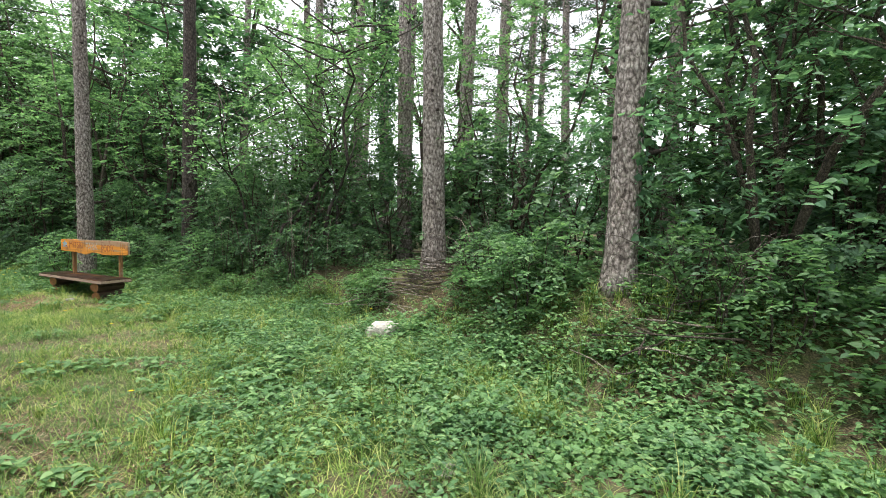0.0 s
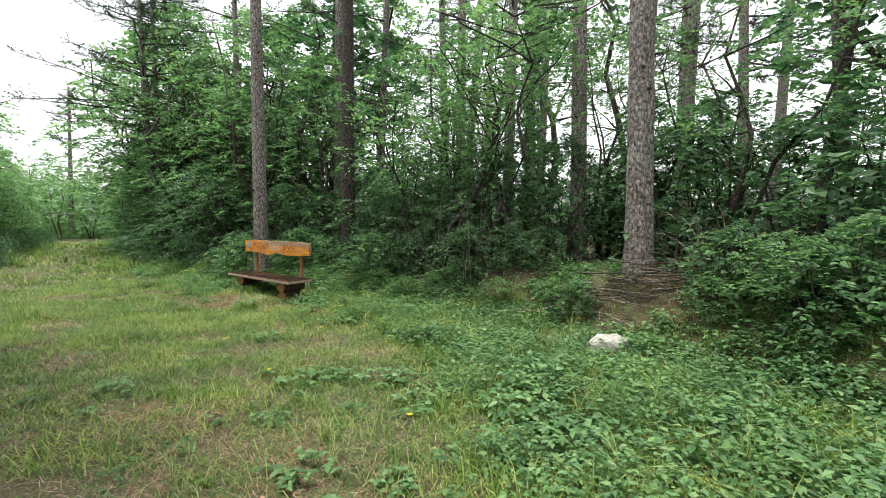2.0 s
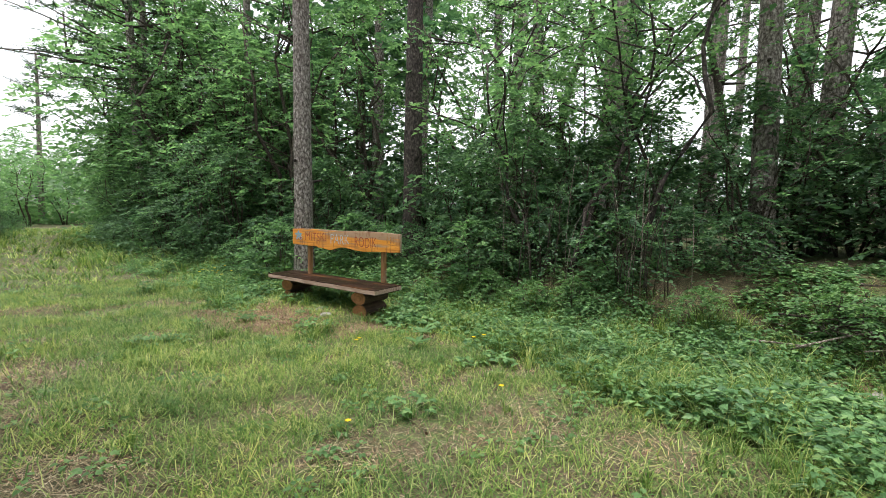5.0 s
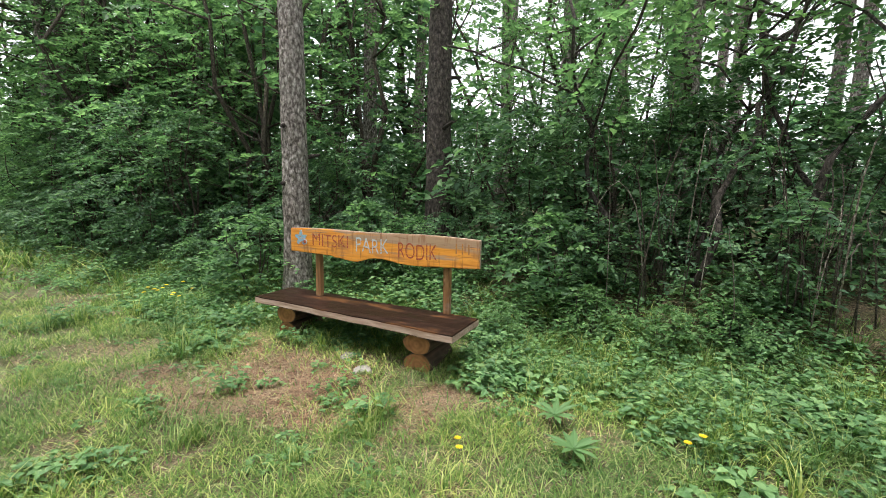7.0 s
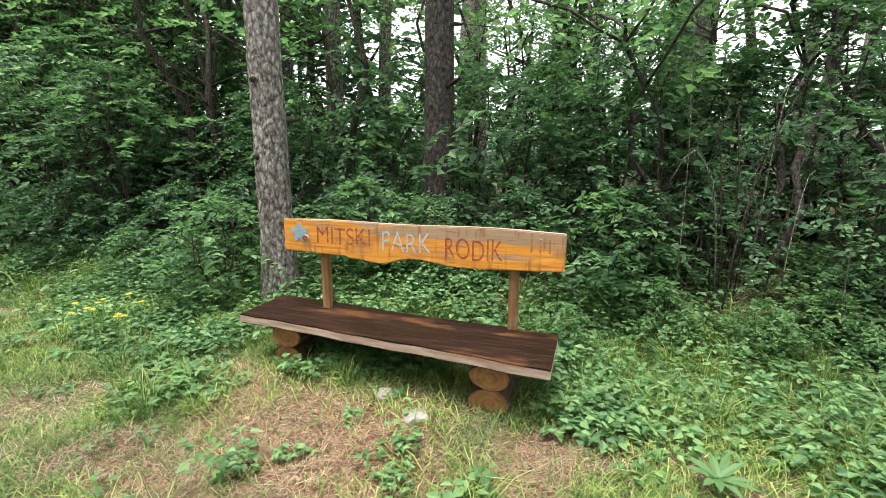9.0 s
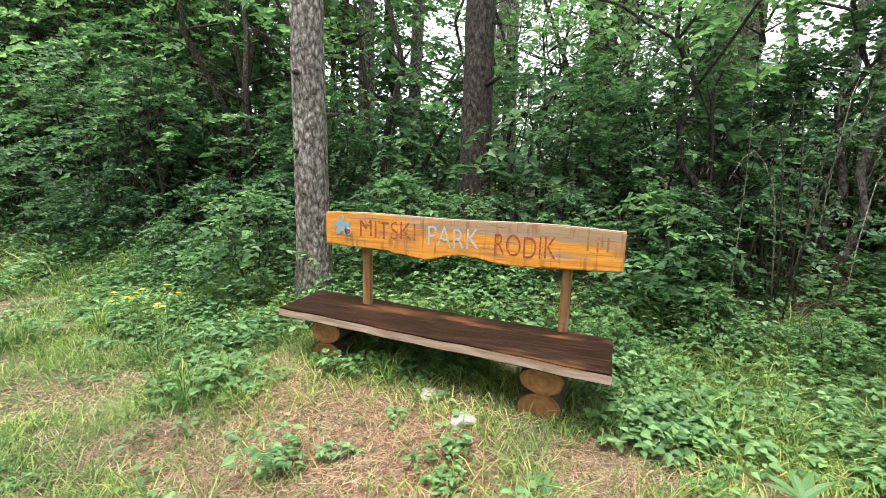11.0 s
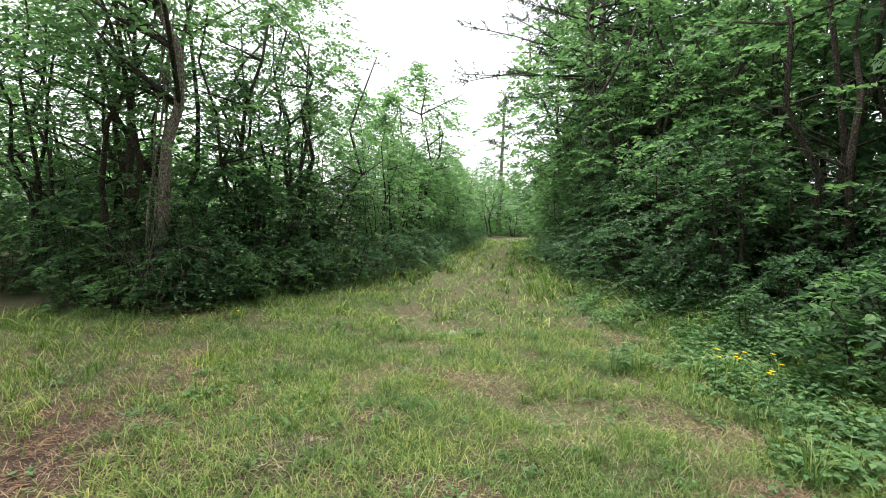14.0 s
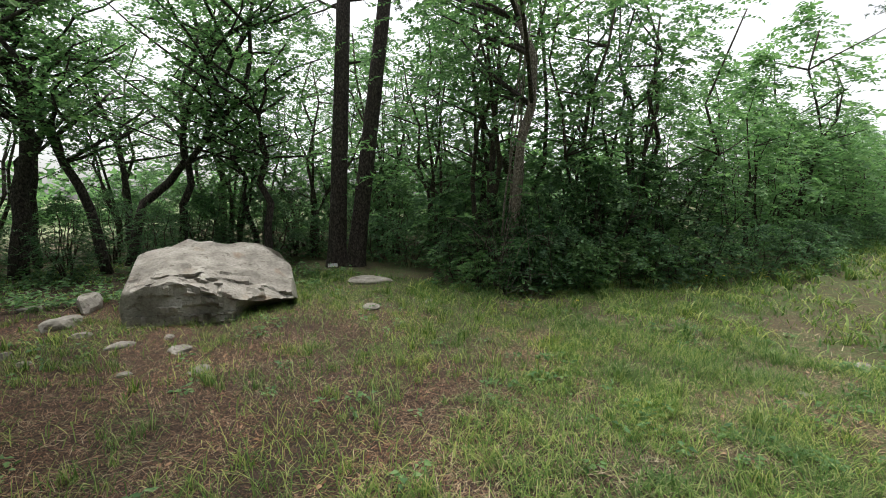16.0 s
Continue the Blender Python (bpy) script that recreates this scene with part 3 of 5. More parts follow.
# pines beside the track, whose boughs hang over it, and one far off
make_pine(-10.9, 3.1, 0.16, 13, (0.2, -0.5), "pine whose long boughs hang over the grassy track", seed=51, stubs=4, sides=14, crown_from=0.30, limbs=60, spread=1.5)
make_pine(-17.0, 6.2, 0.16, 13, (0.1, -0.2), "pine whose long boughs hang over the grassy track", seed=52, stubs=4, sides=14, crown_from=0.30, limbs=36, spread=1.35)
make_pine(-34.7, 7.8, 0.20, 11.5, (0.2, 0.1), "tall pine standing above the far end of the track", seed=53, stubs=2, sides=14, crown_from=0.55, limbs=26)

# ivy leaves round the wrapped trunk, and the strand on the thick pine
def ivy(parent, n, r0, z0, z1, a0, a1, seed):
    g = np.random.default_rng(seed)
    z = g.uniform(z0, z1, n)
    a = g.uniform(a0, a1, n)
    out = np.stack([np.cos(a), np.sin(a), np.zeros(n)], -1)
    p = out * (r0 + g.uniform(0.0, 0.16, n))[:, None] + np.stack([np.zeros(n), np.zeros(n), z], -1)
    d = unit(np.stack([g.normal(0, 0.6, n), g.normal(0, 0.6, n), np.full(n, -0.7)], -1))
    s = g.uniform(0.06, 0.12, n)
    part_mesh("ivy", mesh_arrays("ivy", *kite_leaves(p, d, unit(out + g.normal(0, 0.4, (n, 3))), s, s * 0.9), LEAF_DEEP), parent, "dark green ivy leaves")


ivy(ivy_tree, 4200, 0.14, 1.5, 10.5, 0, 6.28, 3)
ivy(pine_r, 160, 0.15, 0.4, 2.2, -0.9, 0.1, 4)

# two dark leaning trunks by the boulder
twin_l = make_pine(-6.12, -10.85, 0.20, 12, (-0.35, 0.45), "dark pine trunk forking beside its twin", seed=41, stubs=3, mat=BARK_DARK, sides=24, limbs=34, crown_from=0.45)
twin_r = make_pine(-6.45, -10.6, 0.20, 12, (-1.0, 1.15), "dark pine trunk leaning away from its twin", seed=42, stubs=3, mat=BARK_DARK, sides=24, limbs=34, crown_from=0.45)

# prototypes of the leafy growth
hedges = [make_shrub("hazel_shrub", 2.9, 1.1, 0.02, 300, 13, 0.088, LEAF, 100 + i, 6, "dense green hazel shrub at the edge of the wood") for i in range(3)]
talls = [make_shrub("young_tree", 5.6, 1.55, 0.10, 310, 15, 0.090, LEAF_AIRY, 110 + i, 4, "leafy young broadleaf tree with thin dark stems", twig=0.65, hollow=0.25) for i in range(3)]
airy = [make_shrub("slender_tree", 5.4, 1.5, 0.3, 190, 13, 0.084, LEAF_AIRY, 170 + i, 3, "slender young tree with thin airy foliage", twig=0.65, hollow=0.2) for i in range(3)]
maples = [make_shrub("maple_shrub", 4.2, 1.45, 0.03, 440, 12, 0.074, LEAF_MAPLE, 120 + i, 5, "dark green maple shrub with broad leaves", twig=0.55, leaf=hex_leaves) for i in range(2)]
edges = [make_shrub("roadside_tree", 6.5, 1.9, 0.02, 260, 11, 0.165, LEAF_FAR, 130 + i, 3, "light green young tree beside the grassy track", twig=0.8, sharp=1.6) for i in range(3)]
lows = [make_shrub("low_bush", 0.95, 0.6, 0.05, 150, 8, 0.068, LEAF_BRIGHT, 140 + i, 5, "low bright green bush among the grass", twig=0.3, leaf=hex_leaves) for i in range(3)]
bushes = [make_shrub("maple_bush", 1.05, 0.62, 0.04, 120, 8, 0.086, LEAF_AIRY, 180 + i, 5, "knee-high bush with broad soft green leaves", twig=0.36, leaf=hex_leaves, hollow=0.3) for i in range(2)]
thickets = [make_shrub("thicket", 1.5, 0.95, 0.02, 155, 9, 0.104, LEAF, 160 + i, 5, "waist-high dark green thicket under the trees", twig=0.4, hollow=0.2) for i in range(3)]
backs = [make_shrub("forest_tree", 7.5, 2.3, 0.02, 220, 11, 0.26, LEAF_DEEP, 150 + i, 3, "broadleaf tree deep in the wood", twig=0.9, hollow=0.15) for i in range(2)]


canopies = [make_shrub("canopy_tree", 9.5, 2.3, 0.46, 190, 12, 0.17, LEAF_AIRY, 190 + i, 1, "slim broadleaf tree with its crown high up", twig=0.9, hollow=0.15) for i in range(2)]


def clear_of(x, y, spots, r):
    return all((x - a) ** 2 + (y - b) ** 2 > r * r for a, b in spots)


TRUNKS = [(7.38, 1.62), (10.36, -0.05), (-0.78, 0.92)]
g = np.random.default_rng(77)
# the wood's edge along the clearing and the track
for x in np.arange(-27, 16.5, 1.05):
    xx, yy = x + g.uniform(-0.3, 0.3), wood_edge(x) + 0.75 + g.uniform(-0.2, 0.4)
    if not clear_of(xx, yy, TRUNKS, 1.2):
        yy += 1.3
    turn = g.uniform(0, 360)
    if x < -12:
        place(edges[g.integers(3)], xx, yy + 0.6, turn, g.uniform(0.72, 0.95))
    elif x < -1.6:
        if round(x / 1.05) % 3:
            place(hedges[g.integers(3)], xx, yy, turn, g.uniform(0.7, 1.0))
        if round(x / 1.05) % 2 == 0:
            place(talls[g.integers(3)], xx + 0.4, yy + 1.1, g.uniform(0, 360), g.uniform(0.95, 1.3))
    elif x < 1.2:
        place(hedges[g.integers(3)], xx, yy + 0.6, turn, g.uniform(0.42, 0.55))
    elif x < 8:
        place(hedges[g.integers(3)], xx, yy + 0.3, turn, g.uniform(0.68, 0.86))
    else:
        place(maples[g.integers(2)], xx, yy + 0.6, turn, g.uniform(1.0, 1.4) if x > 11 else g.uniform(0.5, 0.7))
# second and third rows
for x in np.arange(-24, 16, 1.5):
    xx, yy = x + g.uniform(-0.5, 0.5), wood_edge(x) + 2.7 + g.uniform(-0.5, 0.8)
    place(thickets[g.integers(3)], xx + 0.7, wood_edge(x) + 2.0, g.uniform(0, 360), g.uniform(1.0, 1.5))
    if clear_of(xx, yy, [(0.31, 2.62), (0.6, 1.8), (-0.6, 4.0)], 1.5):
        if -2.6 < x < 11:
            if 2.0 < x < 7.4 and round(x / 1.5) % 2:
                continue
            place(airy[g.integers(3)], xx, yy, g.uniform(0, 360), g.uniform(0.7, 0.95))
        else:
            place(talls[g.integers(3)], xx, yy, g.uniform(0, 360), g.uniform(0.8, 1.2))
for x in np.arange(-24, 18, 2.5):
    for row in (5.6, 9.0):
        xx, yy = x + g.uniform(-0.9, 0.9), wood_edge(x) + row + g.uniform(-0.8, 0.8)
        place(backs[g.integers(2)], xx, yy, g.uniform(0, 360), g.uniform(0.34, 0.5) if -3 < x < 11 else g.uniform(0.85, 1.25))
for x, y, s in [(-8.6, 3.3, 1.6), (-10.6, 3.9, 1.75), (-12.6, 5.0, 1.7), (-9.4, 6.2, 1.8), (-15, 6.5, 1.6)]:
    place(talls[g.integers(3)], x, y, g.uniform(0, 360), s)
for x, y, s in [(1.5, 5.4, 1.2), (0.1, 5.6, 1.15), (2.7, 5.0, 1.05)]:
    place(airy[g.integers(3)], x, y, g.uniform(0, 360), s)
for x, y, s in [(-12.4, 3.7, 1.45), (-15.4, 4.6, 1.5)]:
    place(edges[g.integers(3)], x, y, g.uniform(0, 360), s)
# crowns high up behind the first rows; those with y < 0 are unseen, added to shade the bare ground by the boulder
for x, y, s in [(-5.6, 6.4, 1.0), (-3.4, 8.4, 1.05), (2.2, 8.0, 0.95), (4.8, 9.4, 0.9), (-14.4, 7.4, 1.05), (1.2, 13.0, 1.1), (3.4, -8.4, 1.0), (2.6, -10.2, 1.05), (4.4, -7.4, 0.95), (1.5, -8.3, 1.1), (2.4, -6.7, 1.0)]:
    place(canopies[g.integers(2)], x, y, g.uniform(0, 360), s)
for x, y, s in [(0.9, 4.6, 0.68), (2.2, 4.5, 0.72)]:
    place(talls[g.integers(3)], x, y, g.uniform(0, 360), s)
# waist-high growth along the foot of the wood
for x in np.arange(-12, 14.5, 0.85):
    xx, yy = x + g.uniform(-0.25, 0.25), wood_edge(x) + g.uniform(0.05, 0.5)
    if clear_of(xx, yy, TRUNKS, 0.75) and not 6.3 < xx < 8.5:
        place(thickets[g.integers(3)], xx, yy, g.uniform(0, 360), g.uniform(0.4, 0.7) if 6 < x < 12 or -1.5 < x < 1.5 else g.uniform(0.45, 0.85))
# the south side of the track
for x in np.arange(-27, -6.0, 1.2):
    xx, yy = x + g.uniform(-0.3, 0.3), south_edge(x) - 1.0 + g.uniform(-0.3, 0.2)
    far = x < -10.5
    place(edges[g.integers(3)], xx, yy - 0.5, g.uniform(0, 360), g.uniform(0.45, 0.7) if far else g.uniform(0.3, 0.42))
    place(thickets[g.integers(3)], xx + 0.5, yy + 0.55, g.uniform(0, 360), g.uniform(0.5, 0.75))
for x in np.arange(-26, -7.0, 1.9):
    k = np.interp(x, [-26, -18, -15.5, -13.5, -11.5, -7], [0.7, 0.75, 0.9, 0.85, 0.62, 0.7])
    place(edges[g.integers(3)], x + g.uniform(-0.4, 0.4), south_edge(x) - 3.4 + g.uniform(-0.6, 0.6), g.uniform(0, 360), k * g.uniform(0.92, 1.08))
for x, y, s in [(-7.0, -7.5, 1.3), (-9.4, -8.6, 1.2), (-8.2, -9.6, 1.1), (-9.8, -12.5, 1.2), (-8.0, -13.6, 1.15), (-11.5, -10.5, 1.3), (-6.6, -15.0, 1.0), (-7.6, -17.0, 1.2), (-11.0, -15.0, 1.3), (-5.4, -18.5, 1.1), (-9.0, -19.0, 1.3)]:
    place(talls[g.integers(3)], x, y, g.uniform(0, 360), s)
for x, y, s in [(-6.6, -7.1, 0.55), (-6.1, -6.5, 0.5), (-6.9, -8.2, 0.5), (-7.8, -8.9, 0.6), (-7.6, -11.6, 0.55), (-8.6, -11.0, 0.7), (-7.0, -13.2, 0.6), (-8.8, -13.2, 0.8), (-6.2, -15.8, 0.6), (-10, -10, 0.9), (-6.0, -19, 0.6)]:
    place(hedges[g.integers(3)], x, y, g.uniform(0, 360), s)
for x, y, s in [(-5.9, -6.2, 0.75), (-6.5, -7.7, 0.7), (-7.2, -9.6, 0.7), (-7.4, -10.7, 0.8), (-6.9, -12.3, 0.7), (-5.6, -14.0, 0.6), (-4.6, -15.6, 0.5)]:
    place(thickets[g.integers(3)], x, y, g.uniform(0, 360), s)
for x, y, s in [(-2.6, -19.6, 1.1), (-0.6, -20.5, 1.2), (1.6, -18.5, 1.1), (-8.5, -16.0, 1.0), (-10.5, -13.0, 1.1), (-12.5, -12.0, 1.2), (-13, -16, 1.3), (3.6, -16, 1.2)]:
    place(talls[g.integers(3)], x, y, g.uniform(0, 360), s)
for x, y, s in [(-0.9, -18.4, 0.7), (1.0, -19.0, 0.8), (-2.6, -21.0, 0.5), (-9.6, -8.6, 0.9), (-10.6, -10.6, 0.9), (-9.6, -12.2, 0.8), (-8.8, -15.2, 0.8), (-7.2, -16.6, 0.7), (-10.8, -8.0, 0.9), (-12.4, -9.6, 1.0), (-12, -13.6, 1.0), (-10.4, -15.6, 0.9)]:
    place(hedges[g.integers(3)], x, y, g.uniform(0, 360), s)
for x, y, s in [(-9.6, -5.6, 1.1), (-8.7, -7.7, 1.45)]:
    place(talls[g.integers(3)], x, y, g.uniform(0, 360), s)
for x, y, s in [(-7.4, -5.4, 0.75), (-8.6, -4.7, 0.8), (-6.8, -6.1, 0.65), (-9.8, -4.0, 0.85), (-8.0, -6.0, 0.9)]:
    place(hedges[g.integers(3)], x, y, g.uniform(0, 360), s)
for x, y, s in [(-3.4, -22.5, 0.7), (-1.6, -21.6, 0.75), (0.4, -21.2, 0.8), (-6.8, -21.6, 0.8), (-8.2, -22.0, 0.9), (1.8, -20.0, 0.8)]:
    place(hedges[g.integers(3)], x, y, g.uniform(0, 360), s)
for x, y, s in [(-1.4, -17.6, 0.7), (-2.8, -17.9, 0.6), (-0.4, -16.8, 0.6), (-6.3, -18.0, 0.8), (-5.8, -16.4, 0.7), (-2.2, -19.2, 0.8), (0.8, -18.0, 0.8), (-4.6, -18.2, 0.45)]:
    place(thickets[g.integers(3)], x, y, g.uniform(0, 360), s)
# unseen trees, added to block the south-eastern sky and shade the boulder
for x, y, s in [(3.6, -12.0, 1.35), (5.0, -10.8, 1.3), (6.6, -11.6, 1.35), (8.4, -11.0, 1.3), (4.4, -14.0, 1.4), (7.2, -13.8, 1.4), (10.2, -11.8, 1.3), (2.4, -15.5, 1.3)]:
    place(talls[g.integers(3)], x, y, g.uniform(0, 360), s)
# the tall leafy trees round the bleached trunk
for x, y, s in [(-8.4, -5.5, 1.2), (-9.9, -4.9, 1.25)]:
    place(talls[g.integers(3)], x, y, g.uniform(0, 360), s)
# shaded growth behind the boulder
for x, y, s in [(-4.6, -13.4, 0.55), (-3.4, -13.0, 0.5), (-2.2, -13.8, 0.5), (-5.8, -12.6, 0.6), (-4.0, -16.0, 0.6), (-1.0, -14.6, 0.5), (-5.4, -15.2, 0.65), (-2.9, -15.6, 0.55), (-6.9, -14.4, 0.7), (-0.2, -16.0, 0.55)]:
    place(hedges[g.integers(3)], x, y, g.uniform(0, 360), s)
# the tall pale tree that stands out above the hedge
for x, y, s in [(-18.2, -1.2, 1.22), (-16.6, -2.4, 0.95), (-20.5, 0.2, 0.85)]:
    place(edges[g.integers(3)], x, y, g.uniform(0, 360), s)
# the far end of the track
for x, y, s in [(-31, 6.0, 0.7), (-33, 8.5, 0.8), (-30.5, 11.0, 0.8), (-34, 12, 0.9), (-32, 3.5, 0.9), (-29, 2.0, 0.9), (-36, 7, 1.0)]:
    place(edges[g.integers(3)], x, y, g.uniform(0, 360), s)
# low bushes by the trees and along the edges
for x, y, s in [(6.5, 0.95, 0.6), (2.7, 1.15, 0.5), (3.9, 1.2, 0.45), (5.3, 1.1, 0.5), (-5.3, -6.9, 0.7), (-6.2, -5.4, 0.8), (-7.0, -4.9, 0.9), (-7.9, -4.2, 1.0), (1.95, 0.75, 0.4), (3.4, 1.0, 0.45)]:
    place(lows[g.integers(3)], x, y, g.uniform(0, 360), s)
for x, y, s in [(9.3, -0.15, 0.85), (9.05, 0.25, 0.75), (9.7, 0.1, 0.8), (11.0, -0.35, 0.75), (11.7, -0.9, 0.85), (12.5, -1.3, 0.9), (8.5, 0.75, 0.7), (6.75, 0.8, 0.5), (8.35, 0.35, 0.5), (-1.45, 0.85, 0.95), (-0.15, 1.45, 0.9), (0.45, 1.65, 0.7), (-2.7, 0.9, 0.6), (2.2, 1.5, 0.9), (-5.6, -6.3, 0.85), (-5.9, -7.6, 0.9), (-6.5, -5.9, 0.8)]:
    place(bushes[g.integers(2)], x, y, g.uniform(0, 360), s)
for proto in (*hedges, *talls, *maples, *edges, *lows, *bushes, *backs, *thickets, *airy, *canopies):
    drop_proto(proto)


# ---- crooked thin oaks beyond the boulder, and the bleached trunk ----
def make_oak(x, y, height, lean, radius, seed, label):
    g = np.random.default_rng(seed)
    root = new("oak_tree")
    root.matrix_basis = pose(x, y, float(land(np.float64(x), np.float64(y))))
    tagged(root, label, "tree", group="crooked oaks")
    c = stem_curve(g, np.array([0, 0, -0.08]), np.array([lean[0], lean[1], height * 0.85]), 0.16, 12)
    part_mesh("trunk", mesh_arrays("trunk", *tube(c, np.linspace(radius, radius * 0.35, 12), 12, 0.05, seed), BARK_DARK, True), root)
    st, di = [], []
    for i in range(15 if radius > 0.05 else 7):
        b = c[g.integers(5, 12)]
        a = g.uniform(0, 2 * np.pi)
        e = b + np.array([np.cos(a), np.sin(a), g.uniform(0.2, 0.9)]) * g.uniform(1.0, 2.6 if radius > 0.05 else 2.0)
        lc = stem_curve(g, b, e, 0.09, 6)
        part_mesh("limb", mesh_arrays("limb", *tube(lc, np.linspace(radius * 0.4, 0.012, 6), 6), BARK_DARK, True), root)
        m_ = 26 if radius > 0.05 else 18
        w = g.uniform(1.2, 5, m_)
        st.append(np.stack([np.interp(w, np.arange(6), lc[:, k]) for k in range(3)], -1) + g.normal(0, 0.22, (m_, 3)))
        di.append(unit(g.normal(0, 1, (m_, 3)) * np.array([1, 1, 0.5])))
    st, di = np.concatenate(st), np.concatenate(di)
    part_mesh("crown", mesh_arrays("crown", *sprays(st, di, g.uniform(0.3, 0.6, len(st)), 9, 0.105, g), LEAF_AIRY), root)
    return root


OAK = "crooked young oak with a thin dark trunk"
# oaks at x > 0: trunks out of view, added to shade the boulder ground
for i, (x, y, h, lean, r) in enumerate([(-3.1, -14.3, 6, (0.9, -0.4), 0.11), (-3.85, -15.0, 6.5, (-0.9, 0.4), 0.12), (-4.45, -14.2, 6, (-1.2, 0.8), 0.10), (-1.95, -15.2, 7.5, (-0.6, 0.3), 0.17), (-2.7, -16.5, 6, (0.3, 0.6), 0.09),
                                        (-4.9, -17.0, 6.5, (0.4, -0.5), 0.10), (-0.6, -17.5, 6.5, (0.5, 0.2), 0.11), (-5.9, -13.2, 5.5, (0.3, 0.3), 0.07), (-3.4, -19.0, 7, (-0.6, 0.2), 0.11), (0.8, -16.0, 6.5, (0.2, 0.6), 0.12), (-1.6, -20.5, 7, (0.3, 0.2), 0.11), (0.9, -12.6, 6.8, (-0.7, 0.5), 0.13), (2.6, -13.6, 7, (-0.4, 0.8), 0.13), (1.7, -11.2, 8, (-1.9, 0.9), 0.14), (2.9, -8.8, 8.5, (-2.4, -0.4), 0.14), (-5.2, -12.0, 6.5, (0.5, 0.7), 0.09)]):
    make_oak(x, y, h, lean, r, 300 + i, OAK)
make_oak(3.3, -8.9, 3.9, (1.3, 3.1), 0.09, 329, "young oak whose leafy branch overhangs the clearing")
bleached = make_oak(-5.95, -6.75, 8.0, (-0.15, 0.45), 0.10, 330, "slim bleached trunk with leafy upper limbs")
for o in bleached.children:
    if o.name.startswith("trunk"):
        o.data.materials[0] = BARK_GREY
for i, (x, y, h, lean, r) in enumerate([(3.0, 2.1, 4.6, (-1.0, 0.4), 0.035), (3.63, 2.1, 5.0, (0.3, 0.2), 0.04), (4.37, 2.5, 5.2, (0.8, -0.2), 0.045), (3.6, 1.85, 4.2, (0.5, 0.3), 0.04), (5.1, 2.4, 4.8, (-0.7, 0.2), 0.035)]):
    s = make_oak(x, y, h, lean, r, 340 + i, "slender hazel sapling with bare crooked lower stem")
    s.name = "hazel_sapling"


# ---- bench ----
def bevel_box(x0, x1, y0, y1, z0, z1, b=0.012, seg=2):
    bm = bmesh.new()
    bmesh.ops.create_cube(bm, size=1, matrix=Matrix.Translation(((x0 + x1) / 2, (y0 + y1) / 2, (z0 + z1) / 2)) @ Matrix.Diagonal((x1 - x0, y1 - y0, z1 - z0, 1)))
    bmesh.ops.bevel(bm, geom=bm.edges[:], offset=b, segments=seg, affect="EDGES", profile=0.6)
    return bm


def slab_from_edges(xs, lo, hi, a0, a1, plane):
    """A plank with two wavy long edges; plane 'xz' stands, 'xy' lies. Edge faces take the second material."""
    bm = bmesh.new()
    def pt(x, e, a):
        return (x, a, e) if plane == "xz" else (x, e, a)
    rows = 7
    grid = []
    for a in (a0, a1):
        grid.append([[bm.verts.new(pt(x, l + (h - l) * r / rows, a)) for r in range(rows + 1)] for x, l, h in zip(xs, lo, hi)])
    n = len(xs)
    faces = []
    for side, gr in enumerate(grid):
        for i in range(n - 1):
            for r in range(rows):
                f = bm.faces.new((gr[i][r], gr[i + 1][r], gr[i + 1][r + 1], gr[i][r + 1]))
                f.material_index = 0
    for i in range(n - 1):
        for r in (0, rows):
            bm.faces.new((grid[0][i][r], grid[0][i + 1][r], grid[1][i + 1][r], grid[1][i][r])).material_index = 1
    for i in (0, n - 1):
        for r in range(rows):
            bm.faces.new((grid[0][i][r], grid[0][i][r + 1], grid[1][i][r + 1], grid[1][i][r])).material_index = 1
    bmesh.ops.recalc_face_normals(bm, faces=bm.faces[:])
    rim = [e for e in bm.edges if len({f.material_index for f in e.link_faces}) == 2]
    bmesh.ops.bevel(bm, geom=rim, offset=0.007, segments=2, affect="EDGES")
    return bm


bench = tagged(new("bench"), "rustic wooden bench with an orange painted backrest and dark wet seat", "bench")
xs = np.linspace(0.0, 2.0, 61)
wav = 0.885 - 0.040 * np.exp(-((xs - 0.78) / 0.13) ** 2) + 0.020 * np.exp(-((xs - 1.08) / 0.16) ** 2) - 0.030 * np.exp(-((xs - 1.55) / 0.22) ** 2) + 0.012 * np.sin(xs * 9) * (xs > 0.5) - 0.02 * np.sin(xs / 2 * np.pi)
top = 1.110 + 0.006 * np.sin(xs * 5) + 0.010 * np.sin(xs / 2 * np.pi)
backrest = part("backrest", slab_from_edges(xs, wav, top, 0.0, 0.045, "xz"), [BOARD, BOARD_EDGE], bench, "orange varnished board with a wavy lower edge")
sx = np.linspace(-0.23, 1.98, 61)
front = -0.255 - (sx + 0.23) / 2.21 * 0.205 + 0.005 * np.sin(sx * 6) + 0.004 * np.sin(sx * 17)
rear = 0.235 - (sx + 0.23) / 2.21 * 0.17 + 0.010 * np.sin(sx * 4 + 1)
seat = part("seat", slab_from_edges(sx, front, rear, 0.385, 0.448, "xy"), [SEAT, SEAT_EDGE], bench, "dark wet plank with worn pale edges")
for x in (0.265, 1.655):
    bm = bevel_box(x, x + 0.06, 0.049, 0.10, 0.446, 0.99, 0.008)
    part("post", bm, POST, bench, "brown square post")


